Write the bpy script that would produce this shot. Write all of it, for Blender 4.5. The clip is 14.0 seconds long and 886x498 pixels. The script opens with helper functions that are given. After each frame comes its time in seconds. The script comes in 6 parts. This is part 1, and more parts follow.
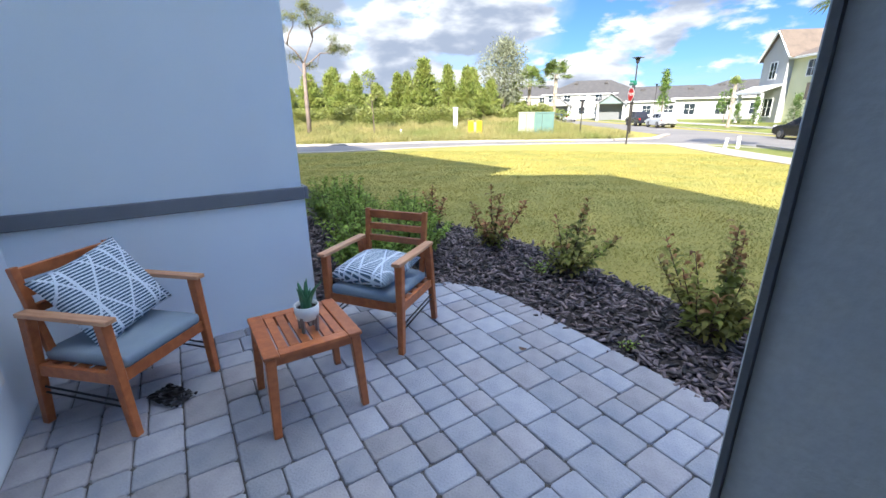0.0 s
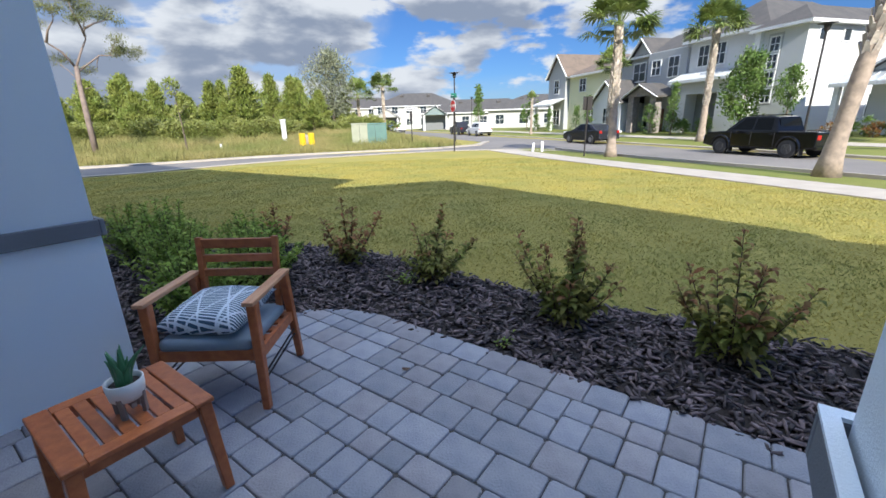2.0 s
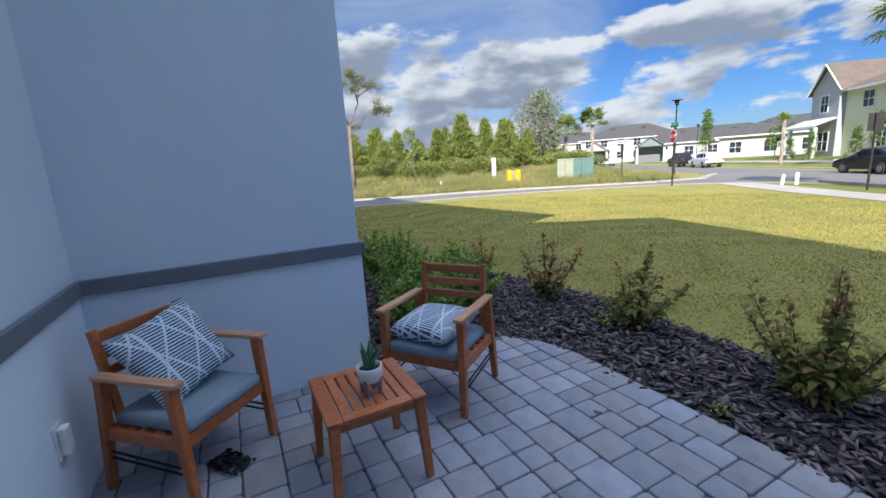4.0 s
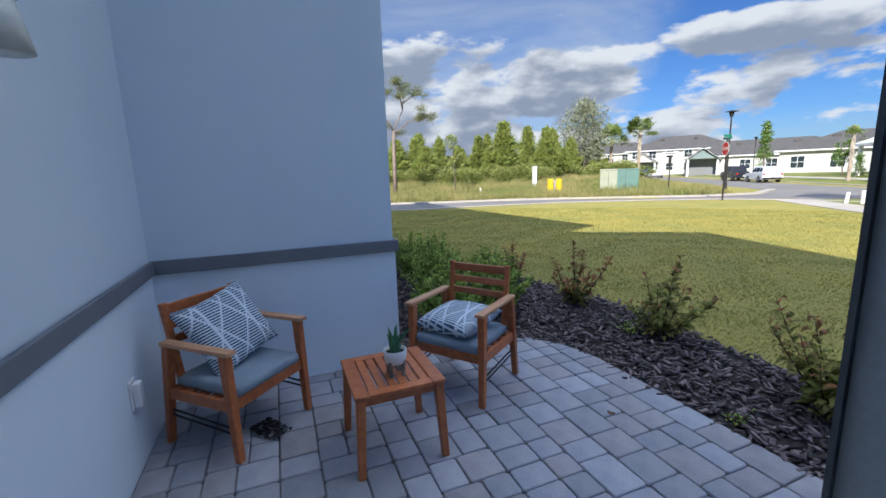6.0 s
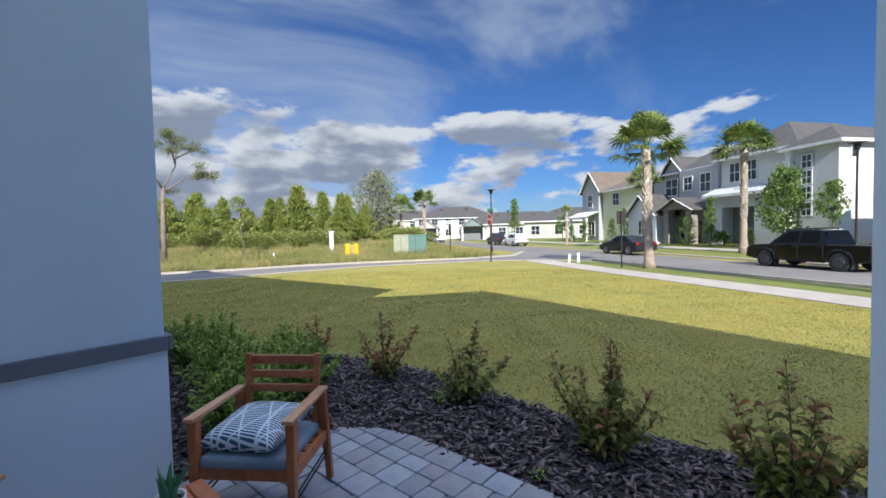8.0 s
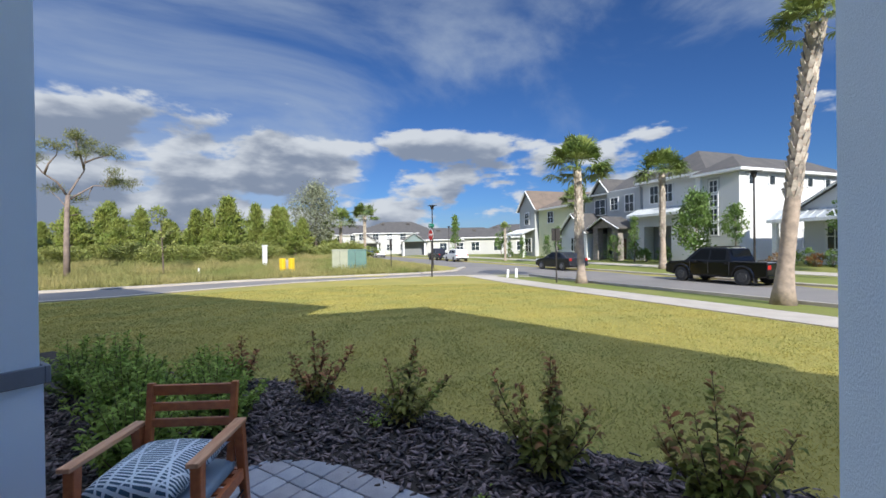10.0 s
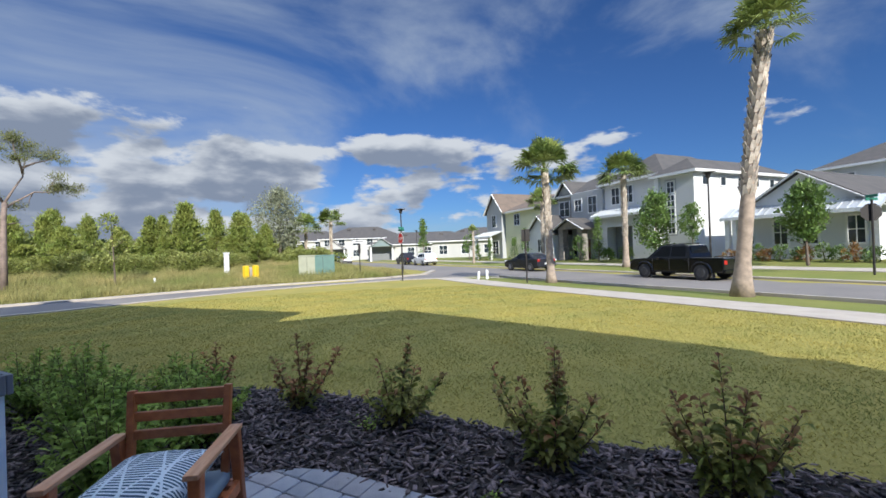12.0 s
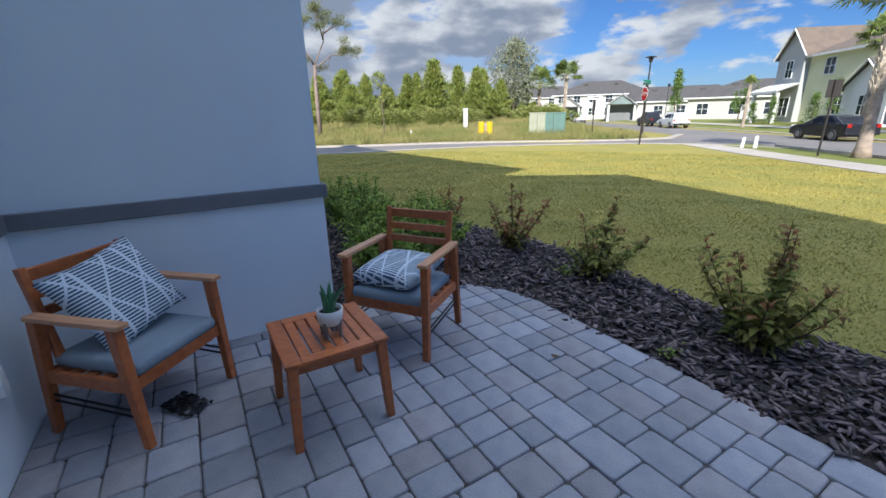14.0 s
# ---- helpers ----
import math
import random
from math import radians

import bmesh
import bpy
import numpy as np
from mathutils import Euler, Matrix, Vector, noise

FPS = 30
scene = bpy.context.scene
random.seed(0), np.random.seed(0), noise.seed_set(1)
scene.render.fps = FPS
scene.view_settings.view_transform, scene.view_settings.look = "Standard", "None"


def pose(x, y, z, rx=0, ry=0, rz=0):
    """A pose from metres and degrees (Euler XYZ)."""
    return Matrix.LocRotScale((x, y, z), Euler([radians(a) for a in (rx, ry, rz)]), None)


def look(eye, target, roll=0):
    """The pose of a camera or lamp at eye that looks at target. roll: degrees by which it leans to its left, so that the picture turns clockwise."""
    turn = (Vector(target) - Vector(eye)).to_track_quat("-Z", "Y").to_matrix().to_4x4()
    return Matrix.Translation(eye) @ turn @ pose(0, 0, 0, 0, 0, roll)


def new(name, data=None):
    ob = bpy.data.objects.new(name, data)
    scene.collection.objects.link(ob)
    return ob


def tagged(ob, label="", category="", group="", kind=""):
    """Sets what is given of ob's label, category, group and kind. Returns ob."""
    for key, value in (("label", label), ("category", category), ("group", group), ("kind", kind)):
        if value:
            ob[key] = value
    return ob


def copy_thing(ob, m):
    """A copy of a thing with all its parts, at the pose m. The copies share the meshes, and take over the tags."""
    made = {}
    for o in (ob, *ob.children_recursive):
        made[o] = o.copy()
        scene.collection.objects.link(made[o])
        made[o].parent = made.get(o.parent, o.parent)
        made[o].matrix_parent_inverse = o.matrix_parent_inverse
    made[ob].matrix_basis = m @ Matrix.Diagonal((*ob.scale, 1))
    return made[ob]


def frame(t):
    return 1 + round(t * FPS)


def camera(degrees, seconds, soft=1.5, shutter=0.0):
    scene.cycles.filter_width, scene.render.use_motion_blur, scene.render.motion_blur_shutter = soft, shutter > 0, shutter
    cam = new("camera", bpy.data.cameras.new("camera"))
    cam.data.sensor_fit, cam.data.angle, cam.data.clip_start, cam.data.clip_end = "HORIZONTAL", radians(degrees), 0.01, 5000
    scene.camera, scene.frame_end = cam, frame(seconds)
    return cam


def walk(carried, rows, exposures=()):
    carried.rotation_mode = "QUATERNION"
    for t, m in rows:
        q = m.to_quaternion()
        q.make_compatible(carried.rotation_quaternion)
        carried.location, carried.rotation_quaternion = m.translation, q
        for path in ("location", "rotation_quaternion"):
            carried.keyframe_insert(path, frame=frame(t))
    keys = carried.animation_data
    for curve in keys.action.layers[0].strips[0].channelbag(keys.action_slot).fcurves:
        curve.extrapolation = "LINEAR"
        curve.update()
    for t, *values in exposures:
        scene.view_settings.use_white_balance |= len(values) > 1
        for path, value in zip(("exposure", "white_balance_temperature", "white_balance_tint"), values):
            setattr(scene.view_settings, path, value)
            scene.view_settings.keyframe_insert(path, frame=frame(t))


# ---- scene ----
cam = camera(93.9, 14.0, soft=1.6)
PATH = [
    (0, (3.211, 0.917, 1.553), (1.605, 1.932, 0.929), -0.7),
    (0.5, (3.107, 0.905, 1.53), (1.616, 2.05, 0.85), -1.5),
    (1, (3.039, 0.916, 1.541), (1.775, 2.319, 0.882), -1.8),
    (1.5, (3.003, 0.948, 1.548), (1.87, 2.48, 0.94), -1.6),
    (2, (2.966, 0.968, 1.525), (1.848, 2.518, 0.937), -1.4),
    (2.5, (2.933, 0.953, 1.511), (1.746, 2.457, 0.939), -1.5),
    (3, (2.917, 0.926, 1.511), (1.587, 2.32, 0.973), -2.0),
    (3.5, (2.942, 0.89, 1.528), (1.404, 2.081, 1.065), -2.7),
    (4, (3.058, 0.855, 1.565), (1.308, 1.74, 1.173), -3.5),
    (4.2, (3.122, 0.827, 1.576), (1.31, 1.583, 1.2), -3.7),
    (6.3, (3.273, 0.833, 1.552), (1.445, 1.565, 1.204), -1.6),
    (6.5, (3.244, 0.836, 1.562), (1.46, 1.682, 1.244), -1.6),
    (7, (3.144, 0.845, 1.6), (1.524, 1.997, 1.374), -1.4),
    (7.5, (3.086, 0.855, 1.645), (1.656, 2.247, 1.51), -1.4),
    (8, (3.083, 0.859, 1.657), (1.782, 2.376, 1.578), -1.3),
    (10.5, (2.946, 0.998, 1.634), (1.903, 2.705, 1.637), -1.0),
    (11, (2.827, 0.999, 1.568), (1.819, 2.727, 1.594), -1.4),
    (11.5, (2.726, 0.955, 1.546), (1.762, 2.707, 1.579), -1.8),
    (12, (2.747, 0.953, 1.549), (1.813, 2.721, 1.557), -2.0),
    (12.5, (2.764, 0.98, 1.539), (1.818, 2.741, 1.485), -2.0),
    (13, (2.802, 0.984, 1.51), (1.655, 2.61, 1.314), -2.1),
    (13.5, (2.909, 0.964, 1.505), (1.438, 2.254, 1.09), -1.6),
    (14, (3.02, 0.894, 1.498), (1.39, 1.876, 0.882), -1.0),
]
walk(cam, [(t, look(eye, target, roll)) for t, eye, target, roll in PATH],
     exposures=[(0.0, 1.85, 6150, 9), (0.4, 1.55, 6100, 9), (0.9, 1.30, 6050, 9), (1.5, 1.15, 6000, 9), (4.2, 1.10, 5900, 9), (6.5, 1.08, 5900, 9), (7.5, 0.98, 5900, 9), (8.2, 0.92, 5900, 9), (10.5, 0.86, 5900, 9), (12.7, 0.86, 5900, 9), (13.5, 0.92, 5900, 9), (14.0, 1.0, 5900, 9)])

# ---- daylight: afternoon sun from behind the house, cumulus sky ----
SUN_TO = Vector((0.74, -0.67, 0.61)).normalized()
sun_data = bpy.data.lights.new("sun", "SUN")
sun_data.energy, sun_data.angle, sun_data.color = 4.2, radians(0.53), (1.0, 0.91, 0.76)
sun = new("sun", sun_data)
sun.matrix_world = look(SUN_TO * 50, (0, 0, 0))

world = bpy.data.worlds.new("world")
scene.world = world
world.use_nodes = True
wn, wl = world.node_tree.nodes, world.node_tree.links
wn.clear()


def wnode(kind, **kw):
    n = wn.new(kind)
    for k, v in kw.items():
        if k == "operation":
            n.operation = v
        elif k == "blend_type":
            n.blend_type = v
        elif k == "data_type":
            n.data_type = v
    return n


def wmath(op, a, b=None, c=None):
    n = wnode("ShaderNodeMath", operation=op)
    for i, v in enumerate((a, b, c)):
        if v is None:
            continue
        if isinstance(v, (int, float)):
            n.inputs[i].default_value = v
        else:
            wl.new(v, n.inputs[i])
    return n.outputs[0]


sky = wnode("ShaderNodeTexSky")
sky.sky_type, sky.sun_disc = "NISHITA", False
sky.sun_elevation = math.asin(SUN_TO.z)
sky.sun_rotation = math.atan2(SUN_TO.x, SUN_TO.y)
sky.air_density, sky.dust_density, sky.ozone_density = 1.0, 0.25, 2.0
tc = wnode("ShaderNodeTexCoord")
sep = wnode("ShaderNodeSeparateXYZ")
wl.new(tc.outputs["Generated"], sep.inputs[0])


def wnoise(scale, detail, rough, dist=0.0, offset=(0, 0, 0), stretch=(1, 1, 2.3)):
    mp = wnode("ShaderNodeMapping")
    mp.inputs["Location"].default_value = offset
    mp.inputs["Scale"].default_value = stretch
    wl.new(tc.outputs["Generated"], mp.inputs[0])
    n = wnode("ShaderNodeTexNoise")
    n.inputs["Scale"].default_value, n.inputs["Detail"].default_value = scale, detail
    n.inputs["Roughness"].default_value, n.inputs["Distortion"].default_value = rough, dist
    wl.new(mp.outputs[0], n.inputs["Vector"])
    return n.outputs[0]


def wramp(value, lo, hi):
    n = wnode("ShaderNodeMapRange")
    n.interpolation_type = "SMOOTHSTEP"
    wl.new(value, n.inputs[0])
    n.inputs[1].default_value, n.inputs[2].default_value = lo, hi
    return n.outputs[0]


# a bank of cumulus low in the west with flat grey bases, a thin veil high in the west, open blue in the east
west = wmath("ADD", wmath("MULTIPLY", sep.outputs[0], -0.85), wmath("MULTIPLY", sep.outputs[1], 0.15))
low = wmath("MULTIPLY", wramp(sep.outputs[2], 0.22, 0.36), -0.34)
# extra cloud overhead, out of view, added for more fill light
overhead = wmath("MULTIPLY", wramp(sep.outputs[2], 0.50, 0.75), 0.55)
shift = wmath("ADD", wmath("ADD", wmath("MULTIPLY_ADD", west, 0.34, -0.085), low), overhead)
heap_t = wmath("ADD", wnoise(5.6, 9, 0.54, 0.10, (0.4, 1.7, 0.0), (1, 1, 2.5)), shift)
cumulus = wramp(heap_t, 0.535, 0.625)
core = wramp(wmath("ADD", wnoise(5.6, 7, 0.50, 0.10, (0.4, 1.7, 0.085), (1, 1, 2.5)), shift), 0.52, 0.74)
wisp_t = wmath("ADD", wnoise(2.2, 9, 0.56, 0.5, (1.3, 0.2, 0.4), (1.0, 0.7, 2.0)),
               wmath("ADD", wmath("MULTIPLY", west, 0.24), wmath("MULTIPLY", wramp(sep.outputs[2], 0.25, 0.5), 0.10)))
cirrus = wmath("MULTIPLY", wramp(wisp_t, 0.53, 0.86), 0.72)
blue = wnode("ShaderNodeMix", data_type="RGBA", blend_type="MULTIPLY")
blue.inputs["Factor"].default_value = 1.0
wl.new(sky.outputs[0], blue.inputs["A"])
blue.inputs["B"].default_value = (0.21, 0.315, 0.49, 1)
cloud_col = wnode("ShaderNodeMix", data_type="RGBA")
wl.new(core, cloud_col.inputs["Factor"])
cloud_col.inputs["A"].default_value = (3.9, 3.9, 3.9, 1)
cloud_col.inputs["B"].default_value = (1.45, 1.65, 2.05, 1)
mix1 = wnode("ShaderNodeMix", data_type="RGBA")
wl.new(cirrus, mix1.inputs["Factor"])
wl.new(blue.outputs["Result"], mix1.inputs["A"])
mix1.inputs["B"].default_value = (2.5, 2.8, 3.2, 1)
mix2 = wnode("ShaderNodeMix", data_type="RGBA")
wl.new(cumulus, mix2.inputs["Factor"])
wl.new(mix1.outputs["Result"], mix2.inputs["A"])
wl.new(cloud_col.outputs["Result"], mix2.inputs["B"])
# added fill: the unseen sky overhead is scaled up to lighten the shade
over = wmath("MULTIPLY_ADD", wramp(sep.outputs[2], 0.52, 0.80), 3.6, 1.0)
lift_mix = wnode("ShaderNodeVectorMath", operation="SCALE")
wl.new(mix2.outputs["Result"], lift_mix.inputs[0])
wl.new(over, lift_mix.inputs["Scale"])
bg = wnode("ShaderNodeBackground")
bg.inputs["Strength"].default_value = 0.095
wl.new(lift_mix.outputs[0], bg.inputs["Color"])
wo = wnode("ShaderNodeOutputWorld")
wl.new(bg.outputs[0], wo.inputs["Surface"])


# ---- materials ----
def material(name, color, rough=0.6, color2=None, scale=8.0, metal=0.0, bump=0.0, bump_scale=60.0, island=0.0, obj=0.0,
             fine=0.12, grain=None, spec=0.5, trans=0.0):
    """color to color2 by a broad noise, a fine grain over it, bump, and a shift by piece."""
    m = bpy.data.materials.new(name)
    m.use_nodes = True
    nt = m.node_tree
    b = nt.nodes["Principled BSDF"]
    b.inputs["Roughness"].default_value, b.inputs["Metallic"].default_value = rough, metal
    b.inputs["Specular IOR Level"].default_value = spec
    tcn = nt.nodes.new("ShaderNodeTexCoord")
    vec = tcn.outputs["Object"]
    if grain:
        mp = nt.nodes.new("ShaderNodeMapping")
        mp.inputs["Scale"].default_value = grain
        nt.links.new(vec, mp.inputs[0])
        vec = mp.outputs[0]

    def noise_tex(s, d=5):
        n = nt.nodes.new("ShaderNodeTexNoise")
        n.inputs["Scale"].default_value, n.inputs["Detail"].default_value = s, d
        nt.links.new(vec, n.inputs["Vector"])
        return n.outputs[0]

    mx = nt.nodes.new("ShaderNodeMix")
    mx.data_type = "RGBA"
    mr = nt.nodes.new("ShaderNodeMapRange")
    mr.inputs[1].default_value, mr.inputs[2].default_value = 0.35, 0.65
    nt.links.new(noise_tex(scale), mr.inputs[0])
    nt.links.new(mr.outputs[0], mx.inputs["Factor"])
    mx.inputs["A"].default_value = (*color, 1)
    mx.inputs["B"].default_value = (*(color2 or [c * 0.85 for c in color]), 1)
    out = mx.outputs["Result"]
    hsv = nt.nodes.new("ShaderNodeHueSaturation")
    nt.links.new(out, hsv.inputs["Color"])
    val = nt.nodes.new("ShaderNodeMath")
    val.operation = "MULTIPLY_ADD"
    nt.links.new(noise_tex(bump_scale, 3), val.inputs[0])
    val.inputs[1].default_value, val.inputs[2].default_value = fine * 2, 1 - fine
    cur = val.outputs[0]
    for amount, kind, socket in ((island, "ShaderNodeNewGeometry", "Random Per Island"), (obj, "ShaderNodeObjectInfo", "Random")):
        if amount:
            g = nt.nodes.new(kind)
            v = nt.nodes.new("ShaderNodeMath")
            v.operation = "MULTIPLY_ADD"
            nt.links.new(g.outputs[socket], v.inputs[0])
            v.inputs[1].default_value, v.inputs[2].default_value = amount * 2, 1 - amount
            p = nt.nodes.new("ShaderNodeMath")
            p.operation = "MULTIPLY"
            nt.links.new(cur, p.inputs[0])
            nt.links.new(v.outputs[0], p.inputs[1])
            cur = p.outputs[0]
    nt.links.new(cur, hsv.inputs["Value"])
    nt.links.new(hsv.outputs[0], b.inputs["Base Color"])
    if bump:
        bp = nt.nodes.new("ShaderNodeBump")
        bp.inputs["Strength"].default_value, bp.inputs["Distance"].default_value = bump, 0.01
        nt.links.new(noise_tex(bump_scale, 4), bp.inputs["Height"])
        nt.links.new(bp.outputs[0], b.inputs["Normal"])
    if trans:
        tr = nt.nodes.new("ShaderNodeBsdfTranslucent")
        nt.links.new(hsv.outputs[0], tr.inputs["Color"])
        ms = nt.nodes.new("ShaderNodeMixShader")
        ms.inputs[0].default_value = trans
        nt.links.new(b.outputs[0], ms.inputs[1])
        nt.links.new(tr.outputs[0], ms.inputs[2])
        nt.links.new(ms.outputs[0], nt.nodes["Material Output"].inputs["Surface"])
    return m


def glass(name, color=(0.02, 0.025, 0.03), rough=0.05):
    m = material(name, color, rough, spec=0.8, fine=0.0)
    return m


M = {}
M["stucco_up"] = material("stucco_upper", (0.68, 0.76, 0.825), 0.85, (0.645, 0.725, 0.80), 1.2, bump=0.25, bump_scale=260, fine=0.05)
M["stucco_low"] = material("stucco_lower", (0.77, 0.845, 0.905), 0.85, (0.74, 0.82, 0.89), 1.2, bump=0.25, bump_scale=260, fine=0.05)
M["band"] = material("band_grey", (0.17, 0.185, 0.21), 0.7, (0.15, 0.165, 0.19), 3, bump=0.15, bump_scale=200)
M["door_paint"] = material("door_paint", (0.72, 0.74, 0.76), 0.4, (0.68, 0.71, 0.74), 2, fine=0.03)
M["frame_paint"] = material("door_frame_paint", (0.72, 0.77, 0.82), 0.5, (0.54, 0.60, 0.67), 5, bump=0.1, bump_scale=150)
M["nickel"] = material("satin_nickel", (0.55, 0.52, 0.48), 0.3, metal=1.0, fine=0.03)
M["glass"] = glass("door_glass")
M["paver"] = material("paver", (0.315, 0.32, 0.35), 0.75, (0.235, 0.25, 0.29), 5, bump=0.5, bump_scale=90, obj=0.16, fine=0.16)
M["paver_brown"] = material("brown_paver", (0.305, 0.295, 0.31), 0.75, (0.225, 0.22, 0.24), 5, bump=0.5, bump_scale=90, obj=0.16, fine=0.16)
M["joint"] = material("joint_sand", (0.09, 0.085, 0.08), 0.95, (0.06, 0.055, 0.05), 12, bump=0.5, bump_scale=200)
M["acacia"] = material("acacia_wood", (0.46, 0.15, 0.048), 0.38, (0.35, 0.103, 0.034), 6, bump=0.10, bump_scale=40, obj=0.12, fine=0.08, grain=(4, 4, 4))
M["cushion"] = material("grey_blue_cloth", (0.235, 0.295, 0.345), 0.9, (0.205, 0.26, 0.315), 6, bump=0.3, bump_scale=500, fine=0.10)
M["bark"] = material("bark_chip", (0.145, 0.108, 0.108), 0.65, (0.045, 0.032, 0.033), 14, bump=0.4, bump_scale=120, island=0.95, fine=0.2)
M["soil"] = material("soil", (0.035, 0.026, 0.022), 0.95, (0.022, 0.017, 0.015), 10, bump=0.6, bump_scale=80)
M["lawn"] = material("lawn", (0.315, 0.265, 0.074), 0.9, (0.255, 0.232, 0.068), 0.5, bump=0.4, bump_scale=55, fine=0.20, spec=0.1)
M["blade"] = material("lawn_blade", (0.40, 0.34, 0.095), 0.8, (0.285, 0.285, 0.088), 0.7, island=0.22, fine=0.05, spec=0.15, trans=0.25)
M["verge"] = material("verge_grass", (0.15, 0.175, 0.045), 0.9, (0.20, 0.20, 0.06), 0.4, bump=0.6, bump_scale=40, fine=0.3, spec=0.1)
M["dry"] = material("dry_grass", (0.33, 0.285, 0.12), 0.9, (0.19, 0.215, 0.07), 0.25, bump=0.6, bump_scale=20, island=0.3, fine=0.3, spec=0.1, trans=0.2)
M["asphalt"] = material("asphalt", (0.195, 0.175, 0.158), 0.9, (0.155, 0.142, 0.13), 0.3, bump=0.3, bump_scale=60, fine=0.2)
M["concrete"] = material("concrete", (0.43, 0.38, 0.315), 0.85, (0.36, 0.315, 0.265), 1.5, bump=0.2, bump_scale=50)
M["shingle"] = material("roof_shingle", (0.088, 0.08, 0.074), 0.95, (0.066, 0.062, 0.06), 1.5, bump=0.5, bump_scale=12, fine=0.25)
M["shingle_brown"] = material("brown_shingle", (0.165, 0.125, 0.095), 0.95, (0.13, 0.10, 0.078), 1.5, bump=0.5, bump_scale=12, fine=0.25)
M["white_wall"] = material("white_stucco", (0.62, 0.62, 0.61), 0.85, (0.585, 0.585, 0.58), 0.6, bump=0.1, bump_scale=40, fine=0.04)
M["grey_wall"] = material("grey_stucco", (0.40, 0.40, 0.40), 0.85, (0.36, 0.37, 0.375), 0.6, bump=0.1, bump_scale=40, fine=0.05)
M["green_wall"] = material("pale_green_siding", (0.68, 0.67, 0.44), 0.8, (0.64, 0.64, 0.42), 0.6, fine=0.05)
M["trim_white"] = material("white_trim", (0.80, 0.80, 0.79), 0.6, fine=0.03)
M["stone"] = material("stone_veneer", (0.33, 0.29, 0.26), 0.9, (0.20, 0.18, 0.17), 5, bump=0.6, bump_scale=10, fine=0.2)
M["metal_roof"] = material("metal_roof", (0.62, 0.64, 0.65), 0.35, metal=0.4, fine=0.04)
M["win"] = glass("window_glass", (0.03, 0.04, 0.05), 0.08)
# dark grey that puts the shade of deep porches into the colour
M["porch_dark"] = material("porch_shade_tone", (0.20, 0.21, 0.22), 0.8)
M["door_red"] = material("dark_red_door", (0.12, 0.035, 0.03), 0.5)


# ---- mesh helpers ----
def put_box(bm, lo, hi, bevel=0.0):
    """A box from corner to corner, added to bm."""
    c = [(a + b) / 2 for a, b in zip(lo, hi)]
    d = [abs(b - a) for a, b in zip(lo, hi)]
    made = bmesh.ops.create_cube(bm, size=1.0, matrix=Matrix.Translation(c) @ Matrix.Diagonal((*d, 1)))
    if bevel:
        edges = list({e for v in made["verts"] for e in v.link_edges})
        bmesh.ops.bevel(bm, geom=edges, offset=bevel, segments=2, affect="EDGES", profile=0.5)
    return bm


def box(lo, hi, bevel=0.0):
    return put_box(bmesh.new(), lo, hi, bevel)


def bar(a, b, w, d, bevel=0.0, up=(0, 0, 1)):
    """A square bar from point a to b, w wide and d deep."""
    a, b = Vector(a), Vector(b)
    bm = box((-w / 2, -d / 2, 0), (w / 2, d / 2, (b - a).length), bevel)
    z = (b - a).normalized()
    x = Vector(up).cross(z)
    x = Vector((1, 0, 0)) if x.length < 1e-4 else x.normalized()
    y = z.cross(x)
    rot = Matrix((x, y, z)).transposed().to_4x4()
    bmesh.ops.transform(bm, matrix=Matrix.Translation(a) @ rot, verts=bm.verts)
    return bm


def tube(points, radii, sides=8, cap=True):
    """A tapered tube through points."""
    bm = bmesh.new()
    rings = []
    for i, (p, r) in enumerate(zip(points, radii)):
        p = Vector(p)
        d = (Vector(points[min(i + 1, len(points) - 1)]) - Vector(points[max(i - 1, 0)])).normalized()
        x = d.cross(Vector((0.3, 0.9, 0.1))).normalized()
        y = d.cross(x)
        rings.append([bm.verts.new(p + r * (math.cos(a) * x + math.sin(a) * y)) for a in (2 * math.pi * k / sides for k in range(sides))])
    for ra, rb in zip(rings, rings[1:]):
        for k in range(sides):
            bm.faces.new((ra[k], ra[(k + 1) % sides], rb[(k + 1) % sides], rb[k]))
    if cap:
        bm.faces.new(rings[0][::-1])
        bm.faces.new(rings[-1])
    bmesh.ops.recalc_face_normals(bm, faces=bm.faces)
    return bm


def prism(outline, z0, z1):
    """A flat outline (x, y) raised from z0 to z1."""
    bm = bmesh.new()
    low = [bm.verts.new((x, y, z0)) for x, y in outline]
    top = [bm.verts.new((x, y, z1)) for x, y in outline]
    bm.faces.new(low[::-1])
    bm.faces.new(top)
    n = len(outline)
    for i in range(n):
        bm.faces.new((low[i], low[(i + 1) % n], top[(i + 1) % n], top[i]))
    bmesh.ops.recalc_face_normals(bm, faces=bm.faces)
    return bm


def mesh_of(name, bm, mat, smooth=False):
    me = bpy.data.meshes.new(name)
    bm.to_mesh(me)
    bm.free()
    me.materials.append(mat)
    if smooth:
        for p in me.polygons:
            p.use_smooth = True
    return me


def part(name, bm, mat, parent=None, label="", smooth=False):
    ob = new(name, mesh_of(name, bm, mat, smooth))
    if parent is not None:
        ob.parent = parent
    if label:
        ob["label"] = label
    return ob


def thing(name, label, category, m=None, group=""):
    ob = tagged(new(name), label, category, group)
    if m is not None:
        ob.matrix_basis = m
    return ob


